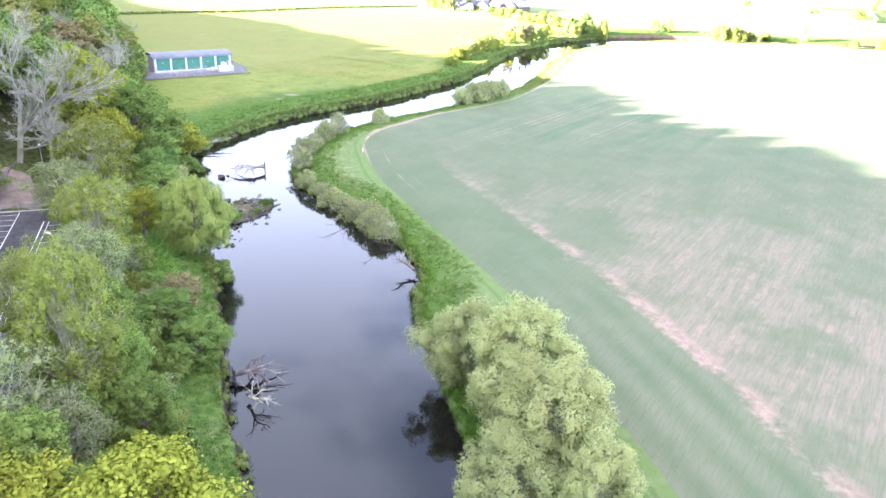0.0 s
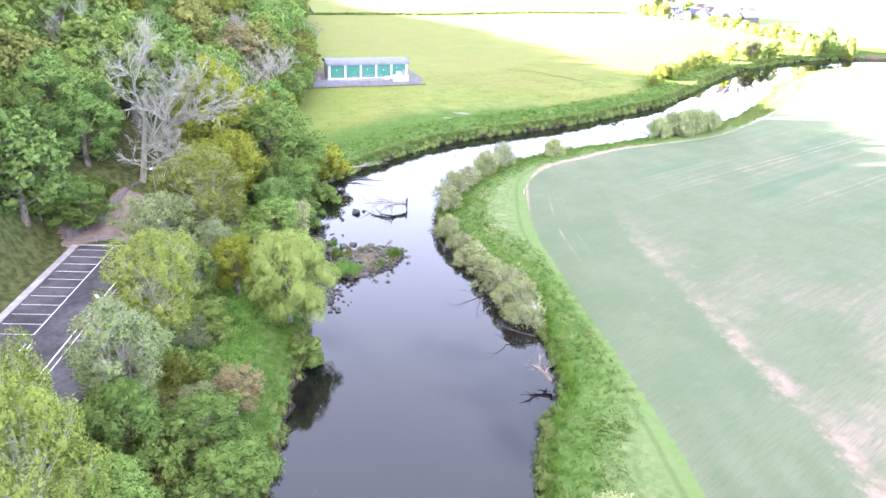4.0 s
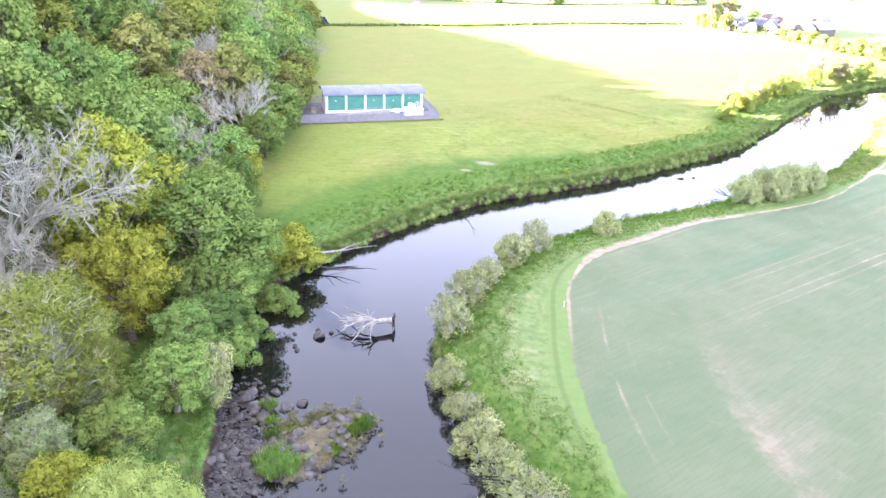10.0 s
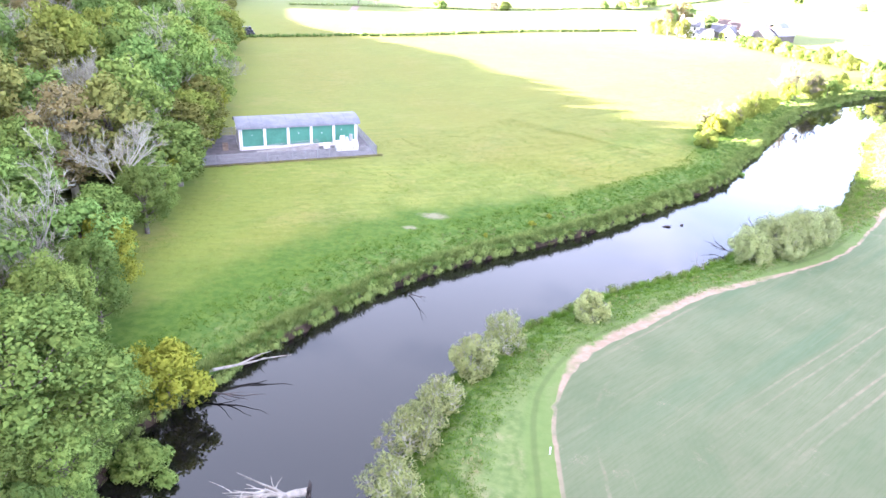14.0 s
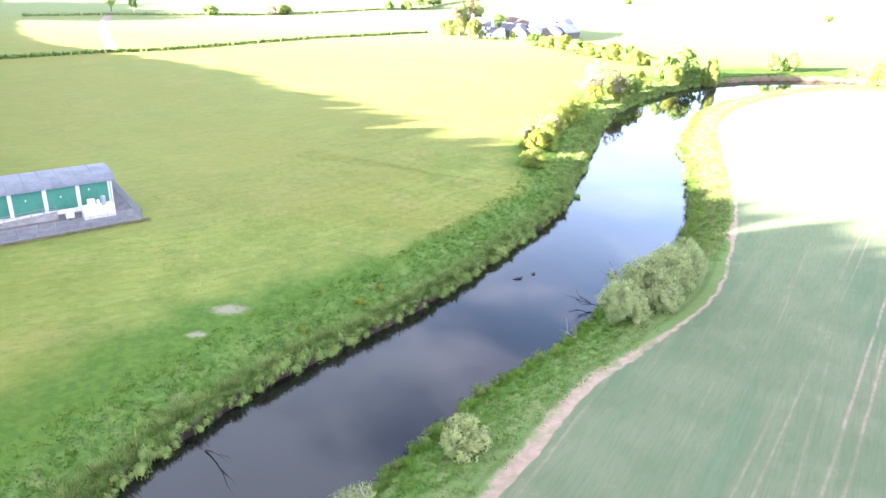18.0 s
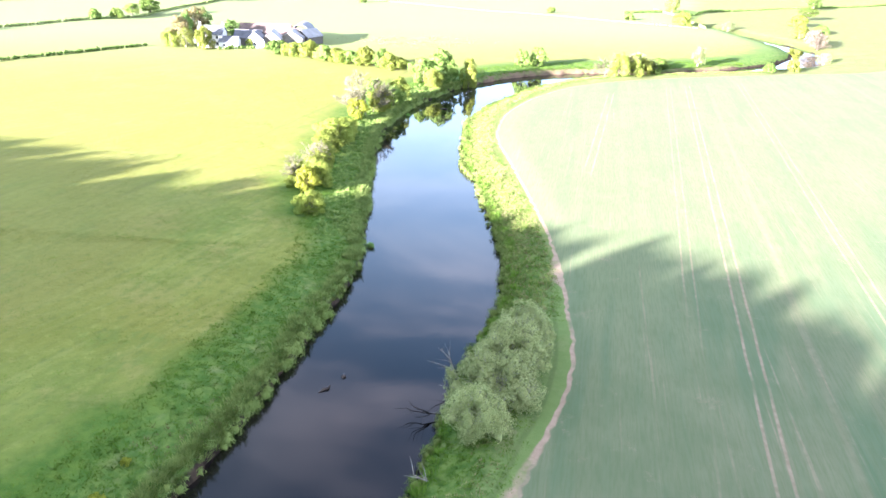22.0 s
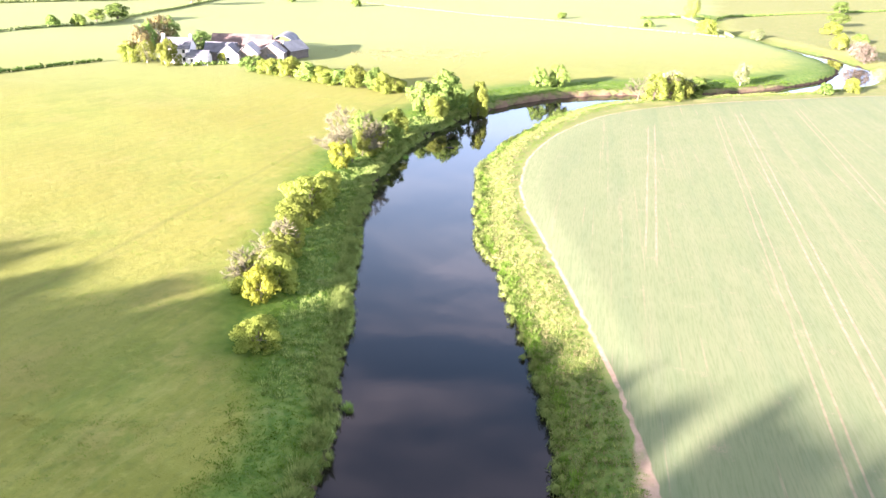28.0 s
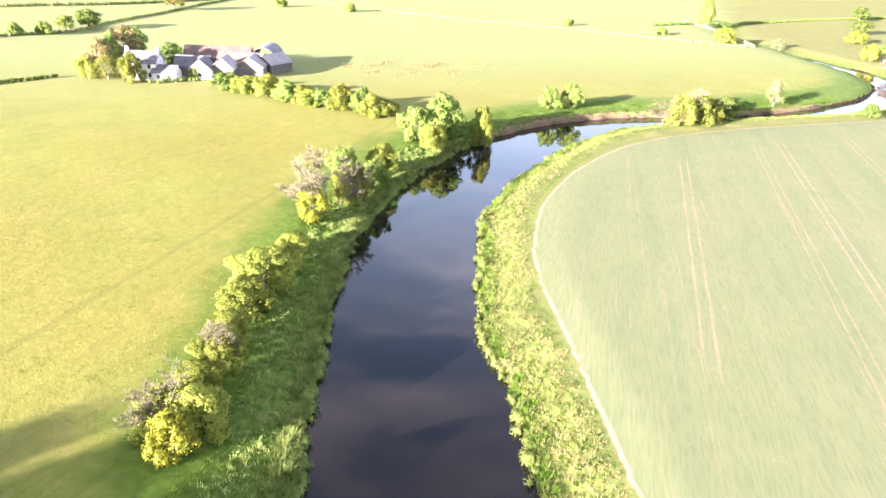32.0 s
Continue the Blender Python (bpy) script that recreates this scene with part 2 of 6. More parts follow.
def field_colours(n, p):
    """The ground: meadow, rough bank, crop, bare soil, woodland floor, told apart by distances kept on the mesh."""
    xyz = n.put("ShaderNodeSeparateXYZ")
    n.wire(p, xyz.inputs[0])
    x, y = xyz.outputs[0], xyz.outputs[1]
    river, crop, wood, meadow = n.attr("river"), n.attr("crop"), n.attr("wood"), n.attr("meadow")
    far, mid, fine, grain = n.noise(0.018, p), n.noise(0.11, p, 4.0), n.noise(0.9, p, 4.0), n.noise(5.0, p, 5.0, 0.7)
    wob = n.math("MULTIPLY", n.math("SUBTRACT", fine, 0.5), 1.6)
    # grazed meadow
    grass = n.mix(n.span(mid, 0.3, 0.7), (0.115, 0.16, 0.03), (0.17, 0.212, 0.045))
    grass = n.mix(n.span(far, 0.35, 0.65), grass, (0.155, 0.168, 0.032))
    grass = n.mix(n.math("MULTIPLY", n.span(grain, 0.45, 0.75), 0.45), grass, (0.13, 0.165, 0.035))
    streak = n.noise(0.5, n.scaled(p, 0.08, 1.6, 1.0, -40), 3.0)
    grass = n.mix(n.math("MULTIPLY", n.span(streak, 0.5, 0.7), 0.12), grass, (0.29, 0.32, 0.13))
    tuft = n.noise(0.6, p, 5.0, 0.7)
    grass = n.mix(n.math("MULTIPLY", n.span(tuft, 0.5, 0.72), 0.5), grass, (0.205, 0.25, 0.06))
    grass = n.mix(n.math("MULTIPLY", n.span(tuft, 0.30, 0.46, 1.0, 0.0), 0.5), grass, (0.075, 0.12, 0.03))
    grass = n.mix(n.math("MULTIPLY", n.span(wood, -26.0, -2.0), 0.6), grass, (0.13, 0.205, 0.035))
    worn_grass = n.span(n.math("ADD", n.math("MULTIPLY", n.noise(0.07, p, 4.0, 0.65), 0.75), n.math("MULTIPLY", tuft, 0.3)), 0.54, 0.68)
    grass = n.mix(n.math("MULTIPLY", worn_grass, 0.4), grass, (0.225, 0.21, 0.075))
    rank = n.span(n.noise(0.17, n.scaled(p, 1.0, 0.6, 1.0, 30), 4.0, 0.7), 0.55, 0.68)
    grass = n.mix(n.math("MULTIPLY", rank, 0.4), grass, (0.085, 0.15, 0.028))
    ruts = n.math("SINE", n.math("MULTIPLY", n.math("ADD", meadow, n.math("MULTIPLY", mid, 3.0)), 2.6))
    grass = n.mix(n.math("MULTIPLY", n.span(ruts, 0.2, 0.95), n.span(fine, 0.3, 0.65, 0.0, 0.28)), grass, (0.10, 0.13, 0.03))
    crossing = n.math("SUBTRACT", n.math("ADD", n.math("MULTIPLY", x, -0.786), n.math("MULTIPLY", y, 0.618)), 225.0)
    crossing = n.math("ABSOLUTE", n.math("ADD", crossing, n.math("MULTIPLY", n.math("SUBTRACT", mid, 0.5), 2.0)))
    grass = n.mix(n.math("MULTIPLY", n.span(crossing, 0.2, 0.9, 1.0, 0.0), n.span(y, 300.0, 340.0, 0.0, 0.5)), grass, (0.085, 0.105, 0.03))
    wheel = n.math("SINE", n.math("MULTIPLY", n.math("ADD", n.math("MULTIPLY", x, -0.786), n.math("MULTIPLY", y, 0.618)), 1.9))
    grass = n.mix(n.math("MULTIPLY", n.span(wheel, 0.3, 1.0), n.math("MULTIPLY", n.span(y, 290.0, 330.0), n.span(n.noise(0.2, p, 3.0), 0.4, 0.65, 0.0, 0.3))), grass, (0.10, 0.115, 0.03))
    # the older ley beyond the diagonal
    old = n.span(n.math("ADD", meadow, n.math("MULTIPLY", wob, 1.5)), -5.0, 6.0)
    grass = n.mix(n.math("MULTIPLY", old, 0.4), grass, (0.155, 0.17, 0.046))
    reach = n.math("ADD", n.span(y, 215.0, 275.0, 1.0, 0.4), n.span(y, 288.0, 312.0, 0.0, 0.4))
    lush = n.span(n.math("ADD", n.math("DIVIDE", river, reach), n.math("MULTIPLY", n.math("SUBTRACT", mid, 0.5), 18.0)), 14.0, 29.0, 0.88, 0.0)
    grass = n.mix(lush, grass, n.mix(n.span(fine, 0.35, 0.65), (0.036, 0.098, 0.012), (0.066, 0.132, 0.018)))
    # far meadow turns paler and greener: distance haze put into its colour
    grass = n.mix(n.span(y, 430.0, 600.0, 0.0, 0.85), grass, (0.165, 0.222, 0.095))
    for cx, cy, size in ((-51.0, 232.0, 3.6), (-53.5, 225.0, 2.2), (-45.0, 221.0, 1.6)):
        gone = n.math("ADD", n.math("POWER", n.math("SUBTRACT", x, cx), 2.0), n.math("POWER", n.math("MULTIPLY", n.math("SUBTRACT", y, cy), 1.8), 2.0))
        gone = n.math("ADD", n.math("SQRT", gone), n.math("MULTIPLY", n.math("SUBTRACT", n.noise(0.5, p, 4.0, 0.7), 0.5), size * 1.6))
        grass = n.mix(n.span(gone, size * 0.25, size * 0.95, 0.75, 0.0), grass, (0.235, 0.225, 0.155))
    # rough growth on the banks
    rough = n.mix(n.span(fine, 0.35, 0.65), (0.05, 0.112, 0.02), (0.1, 0.165, 0.036))
    rough = n.mix(n.math("MULTIPLY", n.span(n.noise(0.35, p, 4.0), 0.54, 0.70), 0.35), rough, (0.22, 0.23, 0.11))
    rough = n.mix(n.math("MULTIPLY", n.span(grain, 0.5, 0.72), 0.5), rough, (0.07, 0.12, 0.035))
    near = n.span(n.math("ADD", river, n.math("MULTIPLY", wob, 2.0)), 5.0, 10.5, 1.0, 0.0)
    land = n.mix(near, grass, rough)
    # crop: young drilled corn, a greener headland, thin streaks and bare soil beyond it, tramlines, a worn edge
    soil = n.mix(n.span(fine, 0.35, 0.65), (0.225, 0.168, 0.12), (0.315, 0.242, 0.18))
    corn = n.mix(n.span(mid, 0.3, 0.7), (0.099, 0.131, 0.068), (0.13, 0.154, 0.086))
    # corn colour also carries sunlight in the north and shade in the south
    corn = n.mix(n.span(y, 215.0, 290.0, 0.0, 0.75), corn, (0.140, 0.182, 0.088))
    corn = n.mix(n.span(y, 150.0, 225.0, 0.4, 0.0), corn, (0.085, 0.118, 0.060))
    rows = n.math("MULTIPLY", n.math("ADD", n.math("SINE", n.math("MULTIPLY", n.math("ADD", crop, n.math("MULTIPLY", fine, 0.3)), 9.0)), 1.0), 0.5)
    head = n.span(n.math("ADD", crop, n.math("MULTIPLY", wob, 0.8)), 16.0, 19.5)
    corn = n.mix(n.math("MULTIPLY", n.math("MULTIPLY", rows, 0.05), n.math("SUBTRACT", 1.0, head)), corn, (0.17, 0.17, 0.115))
    drill = n.math("ADD", n.math("MULTIPLY", x, 0.81), n.math("MULTIPLY", y, -0.59))
    early = n.span(y, 90.0, 190.0, 1.0, 0.08)
    fan = n.noise(1.0, n.scaled(p, 0.07, 0.9, 1.0, -57), 3.0, 0.6)
    broad = n.noise(1.0, n.scaled(p, 0.012, 0.16, 1.0, -57), 3.0)
    blot = n.span(n.noise(0.06, p, 4.0, 0.6), 0.34, 0.62)
    bare = n.math("MULTIPLY", n.math("MULTIPLY", n.math("MULTIPLY", n.span(fan, 0.40, 0.64), n.span(fine, 0.32, 0.6, 0.25, 1.0)), n.span(broad, 0.3, 0.6, 0.35, 1.0)), blot)
    corn = n.mix(n.math("MULTIPLY", n.math("MULTIPLY", n.math("MULTIPLY", bare, head), early), 0.62), corn, (0.32, 0.225, 0.175))
    corn = n.mix(n.math("MULTIPLY", n.math("MULTIPLY", head, early), n.span(blot, 0.0, 1.0, 0.12, 0.42)), corn, (0.27, 0.21, 0.165))
    lanes = n.math("MULTIPLY", n.math("ADD", n.math("SINE", n.math("MULTIPLY", n.math("ADD", crop, n.math("MULTIPLY", mid, 2.0)), 1.25)), 1.0), n.math("MULTIPLY", n.span(y, 70.0, 130.0, 0.1, 0.0), n.math("SUBTRACT", 1.0, head)))
    corn = n.mix(lanes, corn, (0.25, 0.225, 0.165))
    deep = n.noise(0.8, n.scaled(p, 0.03, 0.22, 1.0, -55), 2.0)
    corn = n.mix(n.math("MULTIPLY", n.math("MULTIPLY", n.span(deep, 0.48, 0.68), n.span(y, 175.0, 215.0, 0.2, 1.0)), n.span(y, 200.0, 300.0, 0.7, 0.2)), corn, (0.066, 0.124, 0.064))
    band = n.noise(1.0, n.scaled(p, 0.010, 0.42, 1.0, -57), 4.0, 0.6)
    later = n.span(y, 165.0, 205.0)
    corn = n.mix(n.math("MULTIPLY", n.span(band, 0.36, 0.50, 1.0, 0.0), n.math("MULTIPLY", later, 0.14)), corn, (0.075, 0.138, 0.074))
    corn = n.mix(n.math("MULTIPLY", n.span(band, 0.52, 0.66), n.math("MULTIPLY", later, 0.12)), corn, (0.20, 0.205, 0.135))
    thread = n.math("MULTIPLY", n.span(n.noise(1.0, n.scaled(p, 0.012, 0.9, 1.0, -57), 3.0, 0.6), 0.58, 0.70), n.span(mid, 0.35, 0.6, 0.2, 1.0))
    corn = n.mix(n.math("MULTIPLY", n.math("MULTIPLY", thread, later), 0.34), corn, soil)
    stand = n.noise(1.0, n.scaled(p, 0.25, 3.2, 1.0, -57), 4.0, 0.7)
    corn = n.mix(n.math("MULTIPLY", n.span(stand, 0.42, 0.66), 0.4), corn, (0.075, 0.115, 0.05))
    corn = n.mix(n.math("MULTIPLY", n.math("MULTIPLY", n.span(n.noise(0.25, p, 5.0, 0.75), 0.58, 0.72), n.span(grain, 0.4, 0.6)), 0.35), corn, soil)
    patch = n.span(n.math("ADD", n.noise(0.16, p, 4.0), n.math("MULTIPLY", n.noise(1.7, p, 3.0), 0.25)), 0.52, 0.76)
    for at, wide, keep in ((-132.8, 0.17, 0.6), (-131.0, 0.17, 0.6), (-112.6, 0.14, 0.4), (-111.0, 0.14, 0.4), (-105.6, 0.17, 0.62), (-103.8, 0.17, 0.62), (-85.0, 0.16, 0.5), (-83.2, 0.16, 0.5), (-97.0, 0.5, 0.1)):
        off = n.math("ABSOLUTE", n.math("SUBTRACT", n.math("ADD", drill, n.math("MULTIPLY", n.math("SUBTRACT", mid, 0.5), 0.5)), at))
        line = n.math("MULTIPLY", n.span(off, wide * 0.4, wide * 1.7, 1.0, 0.0), n.span(mid, 0.3, 0.55, 0.2, keep))
        corn = n.mix(n.math("MULTIPLY", n.math("MULTIPLY", line, n.span(crop, 15.0, 20.0)), n.span(y, 175.0, 215.0, 0.08, 1.0)), corn, soil)
    south = n.span(y, 100.0, 195.0, 1.0, 0.0)
    for at, wide, keep, stray in ((4.6, 0.16, 0.4, 0.2), (7.4, 0.1, 0.2, 0.2), (18.2, 1.3, 0.75, 1.8)):
        off = n.math("ABSOLUTE", n.math("SUBTRACT", n.math("ADD", crop, n.math("MULTIPLY", wob, stray)), at))
        corn = n.mix(n.math("MULTIPLY", n.math("MULTIPLY", n.span(off, wide * 0.4, wide * 1.9, 1.0, 0.0), patch), n.math("MULTIPLY", south if stray > 1 else n.math("MULTIPLY", n.span(y, 172.0, 196.0, 1.0, 0.0), n.span(y, 138.0, 156.0)), keep)), corn, soil)
    edge = n.math("ADD", crop, n.math("MULTIPLY", wob, 0.07))
    verge = n.mix(n.span(fine, 0.3, 0.7), (0.085, 0.14, 0.042), (0.135, 0.19, 0.065))
    verge = n.mix(n.math("MULTIPLY", n.span(n.math("ADD", n.math("MULTIPLY", n.noise(0.22, p, 4.0, 0.65), 0.7), n.math("MULTIPLY", tuft, 0.3)), 0.5, 0.62), 0.55), verge, (0.23, 0.235, 0.12))
    verge = n.mix(n.math("MULTIPLY", n.span(n.math("ADD", crop, n.math("MULTIPLY", wob, 0.6)), -3.6, -2.6), 0.7), verge, (0.11, 0.175, 0.052))
    track = n.math("ABSOLUTE", n.math("SUBTRACT", n.math("ADD", crop, n.math("MULTIPLY", n.math("SUBTRACT", mid, 0.5), 1.0)), -2.1))
    verge = n.mix(n.math("MULTIPLY", n.span(track, 0.15, 0.5, 1.0, 0.0), 0.45), verge, (0.07, 0.105, 0.035))
    verge = n.mix(n.span(n.math("ADD", river, n.math("MULTIPLY", wob, 1.5)), 4.0, 9.0, 1.0, 0.0), verge, rough)
    verge = n.mix(n.math("MULTIPLY", n.span(y, 255.0, 300.0), n.span(fine, 0.3, 0.7, 0.25, 0.75)), verge, (0.145, 0.148, 0.052))
    inside = n.span(edge, -0.1, 0.2)
    right = n.mix(inside, verge, corn)
    bend = n.math("MULTIPLY", n.span(y, 183.0, 197.0), n.span(y, 218.0, 236.0, 1.0, 0.0))
    shoulder = n.math("MULTIPLY", n.span(y, 262.0, 266.0), n.span(y, 270.0, 275.0, 1.0, 0.0))
    inner = n.math("ADD", n.math("ADD", n.math("MULTIPLY", bend, n.span(n.noise(0.2, p, 4.0, 0.6), 0.35, 0.6, 0.3, 1.5)), n.math("MULTIPLY", shoulder, 1.2)), n.span(y, 160.0, 200.0, 0.1, 0.32))
    away = n.math("SUBTRACT", 0.1, edge)  # the bare strip reaches further into the grass than into the corn
    off = n.math("MAXIMUM", n.math("DIVIDE", away, inner), n.math("DIVIDE", n.math("MULTIPLY", away, -1.0), 0.36))
    firm = n.math("MAXIMUM", n.span(n.noise(0.16, p, 5.0, 0.65), 0.36, 0.52, 0.25, 0.95), n.math("MULTIPLY", n.math("MAXIMUM", bend, shoulder), n.span(tuft, 0.3, 0.55, 0.45, 0.95)))
    worn = n.math("MULTIPLY", n.span(off, 0.6, 1.4, 1.0, 0.0), firm)
    right = n.mix(n.math("MULTIPLY", worn, n.span(y, 155.0, 185.0)), right, n.mix(0.4, soil, (0.29, 0.235, 0.165)))
    land = n.mix(n.attr("right"), land, right)
    # woodland floor
    floor = n.mix(n.span(fine, 0.35, 0.65), (0.045, 0.065, 0.02), (0.10, 0.125, 0.04))
    land = n.mix(n.span(n.math("ADD", wood, wob), 4.5, 8.0), land, floor)
    # steep earth at the water's edge and the bed
    # earth colour darkened to stand in for shadow under the overhanging tussocks
    earth = n.mix(n.span(fine, 0.4, 0.6), (0.018, 0.015, 0.011), (0.045, 0.036, 0.025))
    land = n.mix(n.span(n.math("ADD", river, n.math("MULTIPLY", wob, 0.25)), 0.0, 0.4, 1.0, 0.0), land, earth)
    cut = n.math("MULTIPLY", n.span(x, 80.0, 100.0), n.span(n.math("ADD", river, n.math("MULTIPLY", wob, 1.6)), 1.4, 3.4, 1.0, 0.0))
    cut = n.math("MULTIPLY", n.math("MULTIPLY", cut, n.span(x, 215.0, 240.0, 1.0, 0.0)), n.math("SUBTRACT", 1.0, n.attr("right")))
    land = n.mix(n.math("MULTIPLY", cut, n.span(n.noise(0.12, p, 4.0, 0.65), 0.38, 0.58, 0.25, 0.85)), land, (0.15, 0.118, 0.078))
    land = n.mix(1.0, land, (1.04, 0.985, 1.0), "MULTIPLY")
    return land, (n.math("MULTIPLY", n.math("ADD", n.math("MULTIPLY", tuft, 0.8), n.math("MULTIPLY", grain, 0.4)), n.math("SUBTRACT", 1.0, n.math("MULTIPLY", n.math("MULTIPLY", n.span(crop, -3.0, 2.0), n.attr("right")), 0.85))), 0.6, 0.26)


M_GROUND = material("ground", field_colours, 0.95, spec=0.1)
M_TAR = mottled("worn_asphalt", (0.032, 0.032, 0.032), (0.085, 0.084, 0.082), 0.2, 0.9, relief=0.3, depth=0.01)
M_PAINT = mottled("road_paint", (0.55, 0.55, 0.53), (0.80, 0.80, 0.78), 3.0, 0.7, relief=0.05)
M_KERB = mottled("concrete", (0.26, 0.25, 0.23), (0.42, 0.41, 0.38), 0.8, 0.9)
M_DIRT = mottled("bare_earth", (0.20, 0.16, 0.12), (0.34, 0.28, 0.22), 0.5, 0.95)
M_GRAVEL = mottled("grey_gravel", (0.11, 0.108, 0.11), (0.20, 0.195, 0.195), 0.6, 0.95, relief=0.5)
M_ROCK = mottled("river_rock", (0.022, 0.021, 0.018), (0.105, 0.098, 0.085), 0.9, 0.75, relief=0.6, depth=0.08)


def build_water(n, p):
    return n.mix(n.span(n.noise(0.05, p, 3.0), 0.35, 0.65), (0.0055, 0.0052, 0.0052), (0.008, 0.0072, 0.0068)), (n.math("ADD", n.math("MULTIPLY", n.noise(0.7, p, 3.0), 0.6), n.math("MULTIPLY", n.noise(0.12, p, 2.0), 1.0)), 0.10, 0.05)


M_WATER = material("dark_river_water", build_water, 0.03, spec=0.5)


# ---- building helpers ----
def mesh_of(name, verts, faces, mats, smooth=False, which=None, normals=None):
    """One mesh from arrays: verts (n, 3); faces a list of index arrays (m, k)."""
    me = bpy.data.meshes.new(name)
    verts = np.asarray(verts, dtype=np.float32)
    faces = [np.asarray(f, dtype=np.int32) for f in faces if len(f)]
    me.vertices.add(len(verts))
    me.vertices.foreach_set("co", verts.ravel())
    loops = np.concatenate([f.ravel() for f in faces])
    sizes = np.concatenate([np.full(len(f), f.shape[1], dtype=np.int32) for f in faces])
    me.loops.add(len(loops))
    me.loops.foreach_set("vertex_index", loops)
    me.polygons.add(len(sizes))
    me.polygons.foreach_set("loop_start", np.concatenate(([0], np.cumsum(sizes)[:-1])).astype(np.int32))
    me.polygons.foreach_set("loop_total", sizes)
    me.polygons.foreach_set("use_smooth", np.full(len(sizes), smooth))
    for m in mats:
        me.materials.append(m)
    if which is not None:
        me.polygons.foreach_set("material_index", np.asarray(which, dtype=np.int32))
    me.update(calc_edges=True)
    if normals is not None:
        me.normals_split_custom_set_from_vertices(np.asarray(normals, dtype=np.float32))
    return me


class Bag:
    """Gathers vertices and faces of one mesh."""

    def __init__(self):
        self.v, self.f, self.n, self.nrm = [], {}, 0, []

    def add(self, verts, faces, normals=None):
        verts, faces = np.asarray(verts, dtype=float), np.asarray(faces)
        if normals is not None:
            self.nrm.append(normals)
        self.v.append(verts)
        self.f.setdefault(faces.shape[1], []).append(faces + self.n)
        self.n += len(verts)

    def mesh(self, name, mat, smooth=False):
        return mesh_of(name, np.concatenate(self.v), [np.concatenate(f) for f in self.f.values()], [mat], smooth or bool(self.nrm), None, np.concatenate(self.nrm) if self.nrm else None)


def part(name, data, parent, label=""):
    """Links a mesh as one object under a thing or a part."""
    ob = new(name, data)
    ob.parent = parent
    return tagged(ob, label)


def thing(name, m, label, category, group="", kind=""):
    ob = new(name)
    ob.empty_display_size = 0.5
    ob.matrix_basis = m
    return tagged(ob, label, category, group, kind)


def box(bag, x0, x1, y0, y1, z0, z1):
    v = [(x, y, z) for z in (z0, z1) for y in (y0, y1) for x in (x0, x1)]
    bag.add(v, [(0, 2, 3, 1), (4, 5, 7, 6), (0, 1, 5, 4), (2, 6, 7, 3), (0, 4, 6, 2), (1, 3, 7, 5)])


def box_mesh(name, mat, *dims):
    b = Bag()
    box(b, *dims)
    return b.mesh(name, mat)


def tube(bag, points, radii, sides=6):
    """A tapered tube along points."""
    points = np.asarray(points, dtype=float)
    ways = np.gradient(points, axis=0)
    ways /= np.linalg.norm(ways, axis=1)[:, None] + 1e-9
    side = np.cross(ways, (0.31, 0.22, 0.05) if abs(ways[0][2]) > 0.8 else (0, 0, 1.0))
    side /= np.linalg.norm(side, axis=1)[:, None] + 1e-9
    up = np.cross(ways, side)
    a = np.arange(sides) / sides * 2 * np.pi
    ring = side[:, None, :] * np.cos(a)[None, :, None] + up[:, None, :] * np.sin(a)[None, :, None]
    v = (points[:, None, :] + ring * np.asarray(radii)[:, None, None]).reshape(-1, 3)
    i, j = np.meshgrid(np.arange(len(points) - 1), np.arange(sides), indexing="ij")
    k = (j + 1) % sides
    f = np.stack([i * sides + j, i * sides + k, (i + 1) * sides + k, (i + 1) * sides + j], -1).reshape(-1, 4)
    bag.add(v, f)


def ico(steps):
    b = bmesh.new()
    bmesh.ops.create_icosphere(b, subdivisions=steps, radius=1.0)
    v = np.array([x.co[:] for x in b.verts])
    f = np.array([[x.index for x in p.verts] for p in b.faces])
    b.free()
    return v, f


ICO1, ICO2 = ico(1), ico(2)


def spline(points, step=1.0):
    """A smooth line through points, evenly stepped."""
    p = np.asarray(points, dtype=float)
    q = np.vstack([2 * p[0] - p[1], p, 2 * p[-1] - p[-2]])
    out = []
    for i in range(1, len(q) - 2):
        u = np.linspace(0, 1, 24, endpoint=False)[:, None]
        a, b, c, d = q[i - 1], q[i], q[i + 1], q[i + 2]
        out.append(0.5 * (2 * b + (c - a) * u + (2 * a - 5 * b + 4 * c - d) * u**2 + (3 * b - a - 3 * c + d) * u**3))
    line = np.vstack(out + [p[-1:]])
    s = np.concatenate(([0], np.cumsum(np.linalg.norm(np.diff(line, axis=0), axis=1))))
    n = max(2, int(s[-1] / step))
    return np.stack([np.interp(np.linspace(0, s[-1], n), s, line[:, k]) for k in range(2)], 1)


LINE_TREES = {}


def nearest(points, line):
    """Distance to a line's points, and which one."""
    tree = LINE_TREES.get(id(line))
    if tree is None:
        tree = kdtree.KDTree(len(line))
        for i, (x, y) in enumerate(line.tolist()):
            tree.insert((x, y, 0), i)
        tree.balance()
        LINE_TREES[id(line)] = tree
    hits = [tree.find((x, y, 0)) for x, y in points.tolist()]
    return np.array([h[2] for h in hits]), np.array([h[1] for h in hits], dtype=int)


def side_of(points, line, which):
    """+1 to the right of a line's direction, -1 to the left, at its nearest points."""
    i = np.clip(which, 0, len(line) - 2)
    j = np.clip(which, 1, len(line) - 1) - 1
    t = line[i + 1] - line[j]
    r = points - line[which]
    return np.where(t[:, 0] * r[:, 1] - t[:, 1] * r[:, 0] < 0, 1.0, -1.0)


